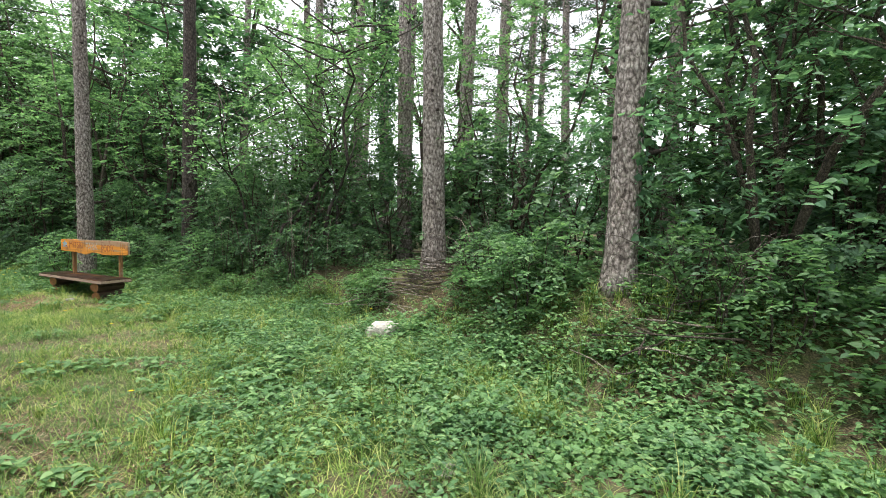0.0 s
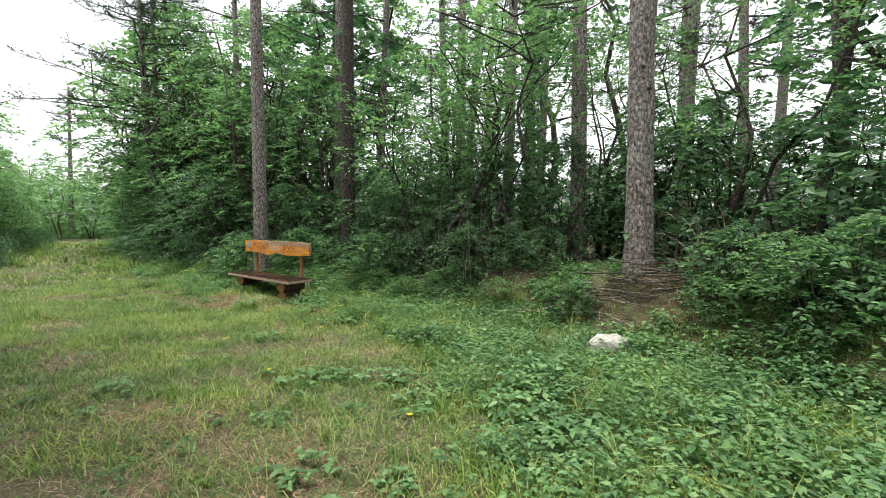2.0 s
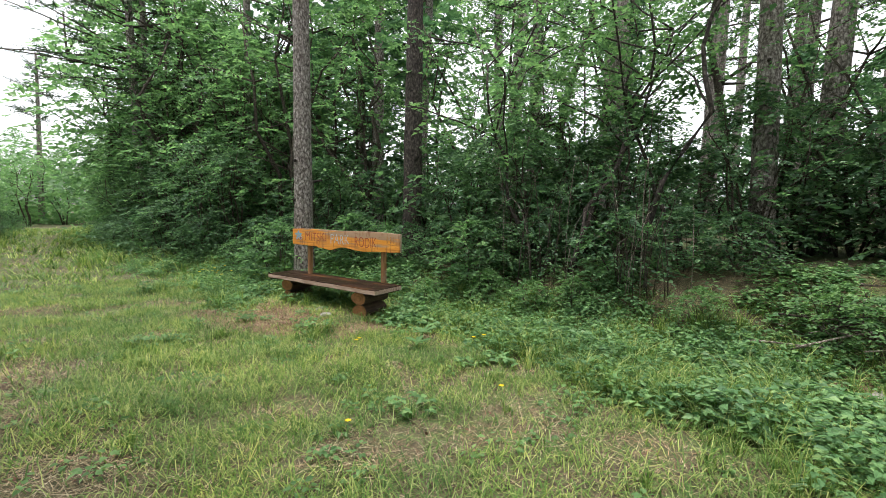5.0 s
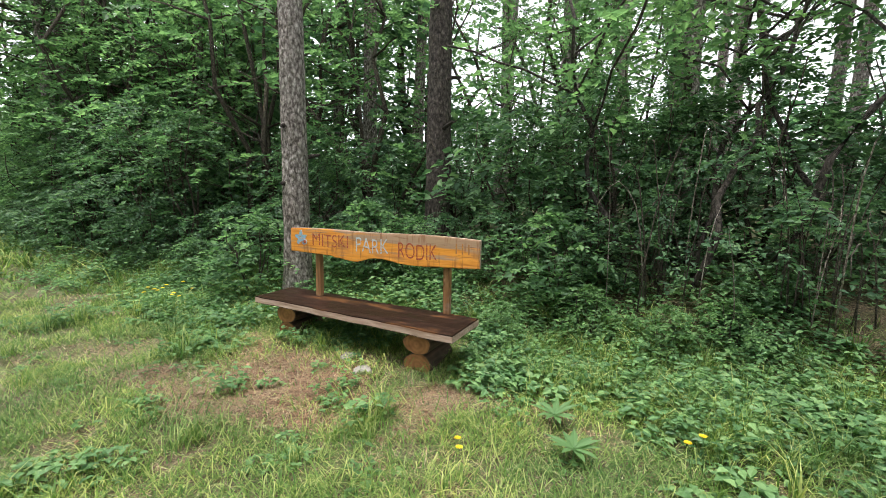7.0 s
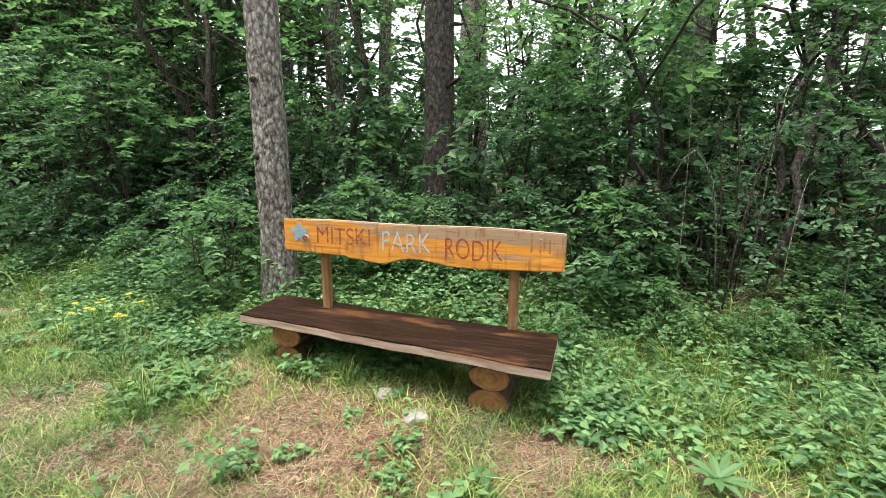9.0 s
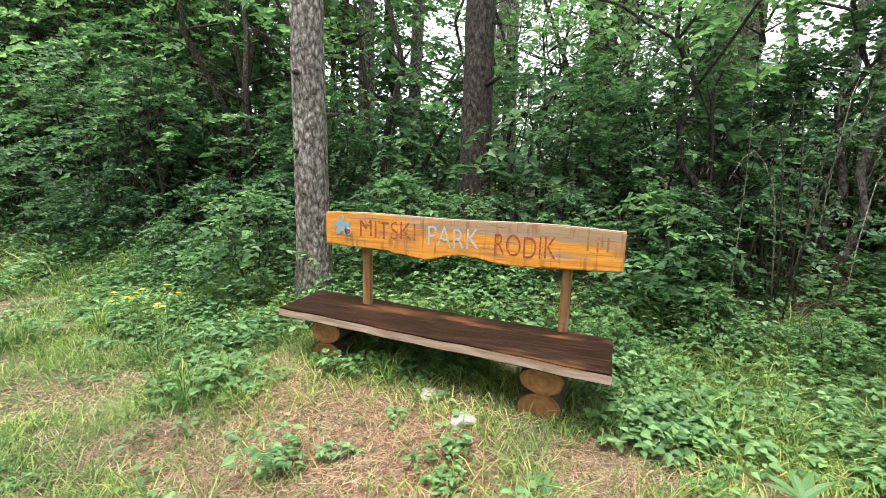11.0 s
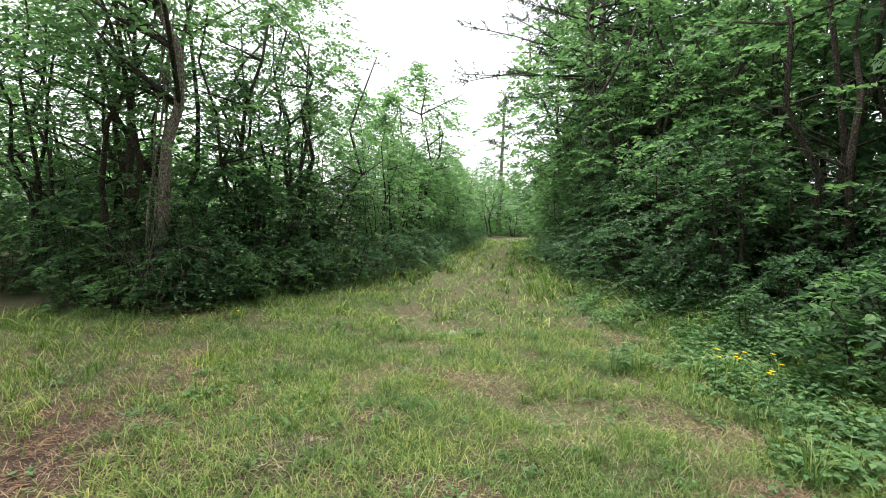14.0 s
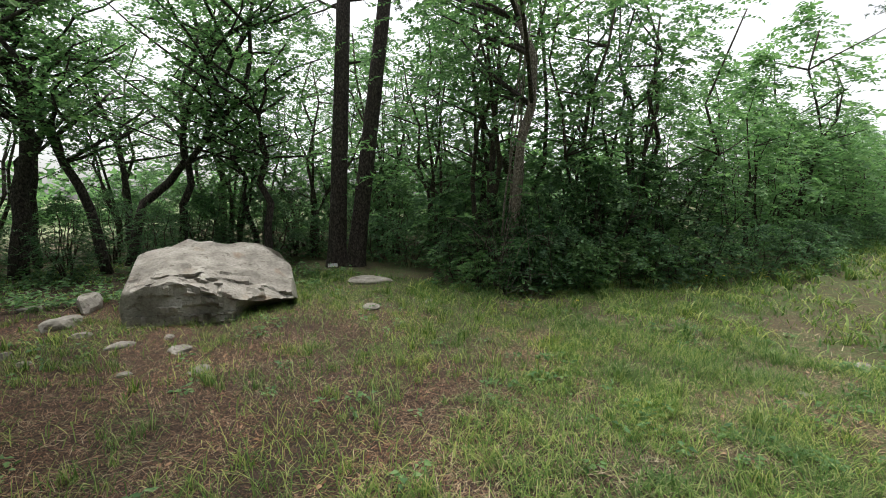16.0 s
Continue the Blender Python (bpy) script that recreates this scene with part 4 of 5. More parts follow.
def log(x, y0, y1, z, r, squash, name, flat=False):
    """A short lying log with its cut ends facing out."""
    n = 28
    bm = bmesh.new()
    rings = []
    for j, y in enumerate(np.linspace(y0, y1, 6)):
        ring = []
        for i in range(n):
            a = 2 * math.pi * i / n
            rr = r * (1 + 0.035 * math.sin(3 * a + x * 7) + 0.02 * math.sin(7 * a))
            zc = rr * math.sin(a) * squash
            if flat:
                zc = max(zc, -r * 0.45)
            ring.append(bm.verts.new((x + rr * math.cos(a), y, z + zc)))
        rings.append(ring)
    for a, b in zip(rings, rings[1:]):
        for i in range(n):
            bm.faces.new((a[i], a[(i + 1) % n], b[(i + 1) % n], b[i])).material_index = 0
    ends = []
    for ring in (rings[0], rings[-1]):
        f = bm.faces.new(ring)
        f.material_index = 1
        ends.append(f)
    bmesh.ops.recalc_face_normals(bm, faces=bm.faces[:])
    bmesh.ops.bevel(bm, geom=[e for f in ends for e in f.edges], offset=0.006, segments=2, affect="EDGES")
    ob = part(name, bm, [LOG_SIDE, LOG_END], bench, "short log with a reddish cut end")
    me = ob.data
    me.transform(Matrix.Translation((-x, 0, -z)))
    ob.location = (x, 0, z)
    return ob


log(0.12, -0.21, 0.24, 0.300, 0.118, 0.72, "log")
log(0.10, -0.17, 0.22, 0.110, 0.118, 0.90, "base_log")
log(1.63, -0.36, 0.10, 0.300, 0.124, 0.69, "log")
log(1.62, -0.33, 0.08, 0.112, 0.125, 0.84, "base_log")


def words(text, x0, x1, z0, z1, mat, label):
    """Hand-painted capitals, fitted to the stretch of board that they cover."""
    cu = bpy.data.curves.new("words", "FONT")
    cu.body, cu.size, cu.extrude, cu.offset = text, 0.14, 0.0003, -0.0010
    tmp = bpy.data.objects.new("words_tmp", cu)
    scene.collection.objects.link(tmp)
    bpy.context.view_layer.update()
    me = bpy.data.meshes.new_from_object(tmp.evaluated_get(bpy.context.evaluated_depsgraph_get()))
    bpy.data.objects.remove(tmp)
    co = [v.co for v in me.vertices]
    lo_x, hi_x, lo_y, hi_y = min(c.x for c in co), max(c.x for c in co), min(c.y for c in co), max(c.y for c in co)
    for v in me.vertices:
        v.co.x = (v.co.x - lo_x) / (hi_x - lo_x) * (x1 - x0)
        v.co.y = (v.co.y - lo_y) / (hi_y - lo_y) * (z1 - z0) + 0.006 * math.sin(v.co.x * 23)
    me.materials.clear()
    me.materials.append(mat)
    ob = part_mesh("lettering", me, backrest, label)
    ob.matrix_basis = pose(x0, -0.0014, z0, 90, 0, 0)
    return ob


words("MITSKI", 0.28, 0.70, 0.953, 1.072, RED_PAINT, "worn red hand-painted capitals")
words("PARK", 0.79, 1.14, 0.932, 1.062, BLUE_PAINT, "worn pale blue hand-painted capitals")
words("RODIK", 1.24, 1.62, 0.910, 1.045, RED_PAINT, "worn red hand-painted capitals")
for i, x in enumerate((1.79, 1.845, 1.90)):
    part("faded_stroke", bevel_box(x, x + 0.012, -0.003, 0.001, 0.985, 1.07, 0.0008, 1), BROWN_PAINT, backrest, "faded brown paint stroke")


def disc_mesh(x, z, r, petals, depth, mat, name, label):
    bm = bmesh.new()
    n = 40
    vs = [bm.verts.new((x + r * (1 + depth * math.sin(petals * a)) * math.cos(a), -0.0035, z + r * (1 + depth * math.sin(petals * a)) * math.sin(a))) for a in (2 * math.pi * i / n for i in range(n))]
    f = bm.faces.new(vs)
    ex = bmesh.ops.extrude_face_region(bm, geom=[f])
    bmesh.ops.translate(bm, vec=(0, 0.003, 0), verts=[v for v in ex["geom"] if isinstance(v, bmesh.types.BMVert)])
    bmesh.ops.recalc_face_normals(bm, faces=bm.faces[:])
    part(name, bm, mat, backrest, label)


disc_mesh(0.135, 1.020, 0.058, 5, 0.35, SKY_PAINT, "painted_flower", "worn blue painted flower")
disc_mesh(0.185, 0.985, 0.026, 1, 0.02, BLUE_PAINT, "painted_ring", "pale painted ring")
bm = bmesh.new()
bmesh.ops.create_cone(bm, cap_ends=True, segments=20, radius1=0.017, radius2=0.016, depth=0.004, matrix=Matrix.Translation((0.187, -0.005, 0.985)) @ Matrix.Rotation(math.pi / 2, 4, "X"))
part("painted_dot", bm, RED_PAINT, backrest, "red painted dot")


# ---- boulder and stones ----
def make_boulder():
    """A big block split along its bedding: one broad face that slopes to the front, a low broken front, and an overhang at one end."""
    root = tagged(new("boulder"), "large pale grey limestone boulder with a broad sloping face", "boulder")
    root.matrix_basis = pose(-2.22, -9.33, 0.0, 0, 0, math.degrees(math.atan2(0.53, -0.85)))
    bm = bmesh.new()
    bmesh.ops.create_cube(bm, size=2.0)
    bmesh.ops.subdivide_edges(bm, edges=bm.edges[:], cuts=44, use_grid_fill=True)
    for v in bm.verts:
        u, w, z = v.co
        z01, t = (z + 1) / 2, (w + 1) / 2
        front = float(np.interp(u, [-1, -0.55, -0.1, 0.35, 1], [-0.26, -0.50, -0.58, -0.52, -0.16]))
        back = float(np.interp(u, [-1, -0.35, 0.5, 0.85, 1], [0.62, 0.92, 0.95, 0.80, 0.55]))
        brow = float(np.interp(u, [-1, -0.75, -0.5, -0.1, 0.2, 1], [0.34, 0.46, 0.55, 0.40, 0.27, 0.16]))
        crest = float(np.interp(u, [-1, -0.36, -0.25, 0.5, 0.85, 1], [0.72, 0.93, 0.90, 0.87, 0.80, 0.74]))
        side = 1.10 - 0.17 * max(u, 0) * t - 0.03 * t
        top = brow + (crest - brow) * t ** 0.92
        under = 0.55 * min(max(u - 0.12, 0) * 4, 1) * max(1 - t * 1.4, 0)
        foot = -0.18 + (0.10 if u > 0.2 else 0.0) * (1 - t)
        p = Vector((u * side * (1 - 0.05 * (1 - z01)), front + (back - front) * t + under * min((1 - z01) * 1.5, 1), foot + (top - foot) * z01))
        rough = noise.noise(p * 2.3 + Vector((3, 1, 7))) * 0.045 + noise.noise(p * 6.1) * 0.020
        bed = round(noise.noise(Vector((p.x * 2.2, p.y * 3.4, 1.5))) * 4) / 4
        lift = (rough + bed * 0.018) * z01
        v.co = p + Vector((rough * 0.6, rough * 0.8 * (1 - t), lift * 0.7))
    for v in bm.verts:
        q3 = Vector((v.co.x * 4.0, v.co.y * 9.0, v.co.z * 7.0))
        ledge = round(noise.noise(q3 + Vector((4, 0, 9))) * 3) / 3
        v.co += Vector((0, -0.4, 1)) * (ledge * 0.013 + noise.noise(v.co * 13) * 0.008 + noise.noise(v.co * 27) * 0.006)
    for v in bm.verts:
        q4 = v.co + Vector((noise.noise(v.co * 5), noise.noise(v.co * 5 + Vector((9, 0, 0))), 0)) * 0.10
        front_share = min(max((0.15 - v.co.y) * 3, 0), 1)
        chip = noise.cell(Vector((q4.x * 5.5, q4.y * 5.5, q4.z * 8)))
        flake = noise.cell(Vector((q4.x * 3.2 + 7, q4.y * 4.6, 0.5)))
        v.co += Vector((0, -0.055, 0.02)) * chip * front_share + Vector((0, 0, 0.020)) * flake * (1 - front_share)
    # flat breaks along the brow and the flanks
    chisel = random.Random(8)
    for _ in range(14):
        a, up = chisel.uniform(0, 2 * math.pi), chisel.uniform(-0.1, 0.45)
        nv = Vector((math.cos(a), math.sin(a), up)).normalized()
        d = max(v.co.dot(nv) for v in bm.verts) - chisel.uniform(0.03, 0.10)
        for v in bm.verts:
            over = v.co.dot(nv) - d
            if over > 0:
                v.co -= nv * over * 0.92
    # a hollow broken out of the sloping face
    for cx, cy, r, deep in ((-0.50, -0.18, 0.16, 0.055), (0.42, 0.22, 0.10, 0.035)):
        for v in bm.verts:
            if v.co.z > 0.2:
                k = ((v.co.x - cx) / r / 1.6) ** 2 + ((v.co.y - cy) / r) ** 2
                if k < 1:
                    v.co.z -= deep * (1 - k) ** 0.5
    rock = part("rock", bm, ROCK, root)
    rock.data.set_sharp_from_angle(angle=math.radians(28))
    return root


make_boulder()


def make_stone(x, y, sx_, sy_, sz_, seed, mat, label, turn=0.0, name="stone", sink=0.25):
    bm = bmesh.new()
    bmesh.ops.create_icosphere(bm, subdivisions=3, radius=1)
    off = Vector((seed * 1.7, seed * 0.9, 2.0))
    for v in bm.verts:
        p = v.co.copy()
        k = 1 + 0.35 * noise.noise(p * 1.1 + off) + 0.12 * noise.noise(p * 3.0 + off)
        p = p * k
        p.z = min(p.z, 0.75 + 0.1 * noise.noise(p * 2 + off))
        v.co = Vector((p.x * sx_, p.y * sy_, p.z * sz_))
    me = bpy.data.meshes.new(name)
    bm.to_mesh(me)
    bm.free()
    me.materials.append(mat)
    ob = new(name, me)
    ob.matrix_basis = pose(x, y, float(land(np.float64(x), np.float64(y))) + sz_ * (0.75 - sink) - 0.02, 0, 0, turn)
    return tagged(ob, label, "stone")


make_stone(7.38, -0.12, 0.235, 0.18, 0.20, 1, PALE_ROCK, "whitish limestone lump half sunk in grass", 10, sink=0.42)
make_stone(6.75, 0.20, 0.22, 0.16, 0.06, 2, ROCK, "flat grey stone in brown needle litter", 40)
make_stone(1.24, -0.53, 0.075, 0.055, 0.05, 3, ROCK, "small pale stone in front of the bench", 20)
make_stone(0.95, -0.35, 0.07, 0.05, 0.035, 4, ROCK, "small grey stone in front of the bench", 80)
make_stone(-3.95, -2.35, 0.12, 0.09, 0.04, 5, ROCK, "flat pale stone on the grassy track", 10)
make_stone(-4.95, -8.95, 0.42, 0.22, 0.10, 6, ROCK, "flat grey slab of rock lying in grass", -60, "rock_slab")
make_stone(-3.45, -7.72, 0.18, 0.12, 0.07, 7, ROCK, "pale broken stone in grass", 30)
for i, (x, y, a, b, c, t) in enumerate([(-0.78, -10.19, 0.21, 0.15, 0.11, 20), (-1.41, -11.0, 0.34, 0.13, 0.17, 60), (-0.72, -9.56, 0.11, 0.07, 0.05, 0), (-0.79, -8.87, 0.15, 0.09, 0.05, 10), (-1.2, -8.73, 0.07, 0.05, 0.04, 50),
                                        (-1.04, -8.26, 0.13, 0.10, 0.05, 70), (-0.81, -7.58, 0.15, 0.08, 0.035, 30), (-0.07, -9.05, 0.06, 0.05, 0.04, 0), (-0.05, -9.43, 0.06, 0.04, 0.07, 0), (-0.42, -8.03, 0.06, 0.05, 0.04, 0),
                                        (-0.95, -11.6, 0.13, 0.1, 0.06, 0), (-0.55, -12.6, 0.16, 0.1, 0.07, 40), (-4.18, -7.2, 0.09, 0.07, 0.04, 0), (-2.85, -2.94, 0.08, 0.06, 0.02, 0), (9.45, -2.95, 0.10, 0.07, 0.04, 20), (0.3, -8.6, 0.05, 0.04, 0.03, 0)]):
    make_stone(x, y, a, b, c, 20 + i, ROCK, "loose grey stone on bare needle-covered soil", t)

plate = tagged(new("small_sign"), "small white plate on a stake at the foot of dark trunks", "sign")
plate.matrix_basis = pose(-5.62, -10.5, 0.0, 0, 0, -46)
part("plate", bevel_box(-0.10, 0.10, -0.006, 0.006, 0.09, 0.17, 0.003, 1), WHITE, plate)
part("stake", bevel_box(-0.012, 0.012, -0.024, -0.007, -0.1, 0.16, 0.003, 1), POST, plate)


# ---- brushwood under the thick pine ----
def make_brush(x, y, n, spread, seed, label, long=0.9):
    g = np.random.default_rng(seed)
    root = tagged(new("brush_pile"), label, "brushwood")
    root.matrix_basis = pose(x, y, float(land(np.float64(x), np.float64(y))))
    for i in range(n):
        a = g.uniform(0, 2 * np.pi)
        c = np.array([g.normal(0, spread), g.normal(0, spread * 0.5), 0])
        c[2] = float(land(x + c[0], y + c[1]) - land(np.float64(x), np.float64(y))) + g.uniform(0.02, 0.34)
        d = np.array([np.cos(a), np.sin(a) * 0.6, g.uniform(-0.12, 0.35)]) * long * g.uniform(0.4, 1.0)
        crv = stem_curve(g, c - d * 0.5, c + d * 0.5, 0.02, 5)
        r = g.uniform(0.005, 0.013)
        part_mesh("stick", mesh_arrays("stick", *tube(crv, np.linspace(r, r * 0.5, 5), 5), BARK_GREY if i % 3 == 0 else BARK_SHRUB, True), root)
    return root


make_brush(7.65, 0.95, 130, 0.5, 501, "heap of dry brown brushwood at the pine's foot")
make_brush(6.4, 1.0, 14, 0.3, 502, "few dry sticks leaning out of the brushwood", 1.1)
make_brush(10.9, -0.95, 18, 0.4, 503, "scatter of dry sticks under the furrowed pine")
make_brush(-6.0, -6.2, 40, 0.45, 504, "tangle of dry twigs at the foot of the shrubs", 1.2)


def make_tangle(x, y, n, spread, height, seed, label):
    """Bare canes that spring from one foot and arch over."""
    g = np.random.default_rng(seed)
    root = tagged(new("dry_canes"), label, "brushwood")
    root.matrix_basis = pose(x, y, float(land(np.float64(x), np.float64(y))))
    for i in range(n):
        a, reach, top = g.uniform(0, 2 * np.pi), spread * g.uniform(0.4, 1.2), height * g.uniform(0.5, 1.1)
        u = np.linspace(0, 1, 8)[:, None]
        d = np.array([np.cos(a), np.sin(a), 0])
        foot = np.array([g.normal(0, 0.25), g.normal(0, 0.25), -0.03])
        crv = foot + d * reach * u ** 1.4 + np.array([0, 0, 1.0]) * top * np.sin(u * np.pi * g.uniform(0.5, 0.8)) + np.cumsum(g.normal(0, 0.022, (8, 3)), 0) * u
        r = g.uniform(0.004, 0.009)
        part_mesh("cane", mesh_arrays("cane", *tube(crv, np.linspace(r, r * 0.4, 8), 4), BARK_GREY if i % 4 == 0 else BARK_SHRUB, True), root)


make_tangle(-5.75, -6.6, 46, 0.9, 1.5, 505, "arching bare canes round the bleached trunk")
make_tangle(-6.5, -7.3, 30, 0.9, 1.3, 506, "arching bare canes among dark leaves")
make_tangle(4.6, 1.6, 22, 0.6, 1.5, 507, "thin bare canes before the dark hazels")
make_tangle(3.4, 1.7, 16, 0.5, 1.7, 508, "thin bare canes before the dark hazels")
make_tangle(8.3, 1.2, 24, 0.8, 0.9, 509, "dry bramble canes beside the brushwood")
make_tangle(11.2, -0.6, 22, 0.7, 0.8, 510, "dry bramble canes under the furrowed pine")
for k in range(4):
    g = np.random.default_rng(520 + k)
    u = np.linspace(0, 1, 30)
    rise = -0.05 + 6.2 * u
    around = 0.10 + 0.05 * np.sin(u * 5 + k)
    turn = 2.2 * u * np.pi + k * 1.6
    vine = np.stack([-0.15 * u * 6.2 / 6.8 + around * np.cos(turn), 0.45 * u * 6.2 / 6.8 + around * np.sin(turn), rise], -1) + np.cumsum(g.normal(0, 0.006, (30, 3)), 0)
    part_mesh("vine", mesh_arrays("vine", *tube(vine, np.linspace(0.022, 0.010, 30), 6), BARK_GREY, True), bleached, "pale woody vine wound round the trunk")


# ---- grass, herbs, litter ----
def noise2(x, y, s, seed):
    g = np.random.default_rng(seed)
    out = np.zeros_like(x)
    for k in range(5):
        f = s * (1.0 + 0.55 * k)
        a = g.uniform(0, 2 * np.pi)
        out += np.sin(f * (x * np.cos(a) + y * np.sin(a)) + g.uniform(0, 6.28) + 1.3 * np.sin(0.6 * f * (y * np.cos(a) - x * np.sin(a)) + g.uniform(0, 6.28))) / (1 + 0.35 * k)
    return out / 2.6


def lushness(x, y):
    """0 on trodden ground, 1 in the deep herbs along the wood."""
    d = wood_edge(x) - y
    width = 1.2 + 1.1 * np.clip((x - 1.6) / 0.6, 0, 1) + 2.5 * np.clip((x - 4.2) / 2.8, 0, 1) + 0.75 * np.exp(-((x + 1.2) / 0.9) ** 2)
    l = np.clip((width + 0.35 * noise2(x, y, 1.9, 41) - d) / 0.6, 0, 1)
    for cx, cy, r in ((0.62, -0.02, 0.22), (0.95, 0.05, 0.2), (0.35, -0.3, 0.12), (-0.55, -0.75, 0.2), (1.2, -0.85, 0.1), (0.55, -1.15, 0.1), (1.75, -1.1, 0.12), (-2.4, -0.9, 0.16)):
        l = np.maximum(l, np.clip(1.6 * np.exp(-((x - cx) ** 2 + (y - cy) ** 2) / r ** 2), 0, 1))
    return l * (1 - np.exp(-(((x - 7.36) / 0.4) ** 2 + ((y + 0.35) / 0.35) ** 2))) * (1 - np.clip(1.5 * np.exp(-(((x - 7.6) / 0.8) ** 2 + ((y - 0.9) / 0.55) ** 2)), 0, 1))


def bareness(x, y):
    """1 on the bare needle-covered soil."""
    b = np.clip(1.25 * np.exp(-(((x - 0.75) / 0.8) ** 2 + ((y + 0.85) / 0.45) ** 2)), 0, 0.97)
    b = np.maximum(b, np.clip(1.4 * np.exp(-(((x - 0.0) / 3.0) ** 2 + ((y + 8.7) / 3.5) ** 2)), 0, 0.96) * np.clip(0.74 + 0.75 * noise2(x, y, 2.3, 91), 0.25, 1))
    b = np.maximum(b, 0.92 * np.exp(-(((x - 6.2) / 1.3) ** 2 + ((y + 3.9) / 0.55) ** 2)) * np.clip(0.75 + 0.6 * noise2(x, y, 4.0, 93), 0, 1))
    b = np.maximum(b, 0.75 * np.exp(-(((x + 1.3) / 0.35) ** 2 + ((y + 1.95) / 0.25) ** 2)))
    b = np.maximum(b, 0.8 * np.exp(-(((x - 6.6) / 0.45) ** 2 + ((y - 0.35) / 0.35) ** 2)))
    b = np.maximum(b, np.clip(1.3 * np.exp(-(((x - 7.6) / 0.9) ** 2 + ((y - 0.85) / 0.6) ** 2)), 0, 0.97))
    b = np.maximum(b, np.clip((y - wood_edge(x) + 0.1) / 0.5, 0, 1) * 0.95)
    open_ground = 1 - lushness(x, y)
    b = np.maximum(b, 0.9 * open_ground * np.clip((noise2(x, y, 2.4, 5) - 0.28) * 4, 0, 1))
    b = np.maximum(b, 0.85 * open_ground * np.clip((noise2(x, y, 5.5, 15) - 0.40) * 4, 0, 1))
    mid = (wood_edge(x) + south_edge(np.minimum(x, -5.6))) / 2 + 0.3
    b = np.maximum(b, 0.6 * (x < -4) * np.exp(-((y - mid) / 0.22) ** 2))
    return np.clip(b, 0, 1)


def scatter(n, x0, x1, y0, y1, g):
    return g.uniform(x0, x1, n), g.uniform(y0, y1, n)


def in_clearing(x, y):
    south = np.where(x < -5.6, south_edge(x), -16.0)
    return (y < wood_edge(x) + 0.3) & (y > south - 0.4)


def blades(x, y, h, g, width=0.0045, lean=0.5):
    """Bent two-piece grass blades."""
    n = len(x)
    z = land(x, y) - 0.005
    a = g.uniform(0, 2 * np.pi, n)
    d = np.stack([np.cos(a), np.sin(a), np.zeros(n)], -1)
    s = np.stack([-np.sin(a), np.cos(a), np.zeros(n)], -1)
    b = np.stack([x, y, z], -1)
    le = (lean * g.uniform(0.3, 1.5, n) * h)[:, None]
    w = (width * g.uniform(0.7, 1.5, n))[:, None]
    mid = b + d * le * 0.35 + np.array([0, 0, 0.62]) * h[:, None]
    tip = b + d * le * 1.1 + np.array([0, 0, 0.86]) * h[:, None]
    v = np.stack([b - s * w, b + s * w, mid + s * w * 0.75, mid - s * w * 0.75, tip], 1).reshape(-1, 3)
    k = np.arange(n)[:, None, None] * 5
    return v, (k + np.array([[[0, 1, 2], [0, 2, 3], [3, 2, 4]]])).reshape(-1, 3)


def short_blades(x, y, h, g, width, lean=0.6):
    """Short single-piece blades."""
    n = len(x)
    a = g.uniform(0, 2 * np.pi, n)
    b = np.stack([x, y, land(x, y) + g.uniform(0.0, 0.008, n)], -1)
    s = np.stack([-np.sin(a), np.cos(a), np.zeros(n)], -1) * (width * g.uniform(0.7, 1.5, n))[:, None]
    le = lean * g.normal(0, 1, n) * h
    tip = b + np.stack([np.cos(a) * le, np.sin(a) * le, h], -1)
    return np.stack([b - s, b + s, tip], 1).reshape(-1, 3), np.arange(3 * n).reshape(-1, 3)


def sod(x, y, length, g, width):
    """Soft blades that rise, arch over and lie down along the ground."""
    n = len(x)
    a = g.uniform(0, 2 * np.pi, n)
    bend = a + g.normal(0, 0.5, n)
    b = np.stack([x, y, land(x, y) - 0.004], -1)
    L = length[:, None]
    w = (width * g.uniform(0.7, 1.5, n))[:, None]
    s = np.stack([-np.sin(a), np.cos(a), np.zeros(n)], -1) * w
    rise = g.uniform(0.18, 0.62, n)[:, None]
    mid = b + np.stack([np.cos(a), np.sin(a), np.zeros(n)], -1) * L * 0.42 + np.array([0, 0, 1.0]) * L * rise
    tip = mid + np.stack([np.cos(bend), np.sin(bend), np.zeros(n)], -1) * L * 0.5 - np.array([0, 0, 1.0]) * L * rise * g.uniform(-0.1, 0.85, n)[:, None]
    v = np.stack([b - s, b + s, mid + s * 0.8, mid - s * 0.8, tip], 1).reshape(-1, 3)
    k = np.arange(n)[:, None, None] * 5
    return v, (k + np.array([[[0, 1, 2], [0, 2, 3], [3, 2, 4]]])).reshape(-1, 3)


gg = np.random.default_rng(900)
pieces = []
for (n, box, wid, ln) in ((165000, (-4.0, 10.0, -5.2, 1.2), 0.0027, 0.125), (78000, (-8, 2.5, -10.5, -3.0), 0.0023, 0.14), (30000, (-1.6, 3.4, -3.2, 0.4), 0.0019, 0.11), (34000, (2.5, 13.0, -9.5, -5.0), 0.0042, 0.14)):
    x, y = scatter(n, *box, gg)
    tuft = noise2(x, y, 6.5, 8) + 0.6 * noise2(x, y, 15, 9)
    keep = in_clearing(x, y) & (gg.uniform(0, 1, n) > bareness(x, y) * 0.92) & (gg.uniform(-1.9, 0.6, n) < tuft)
    x, y = x[keep], y[keep]
    pieces.append(sod(x, y, ln * gg.uniform(0.45, 1.5, len(x)), gg, wid))
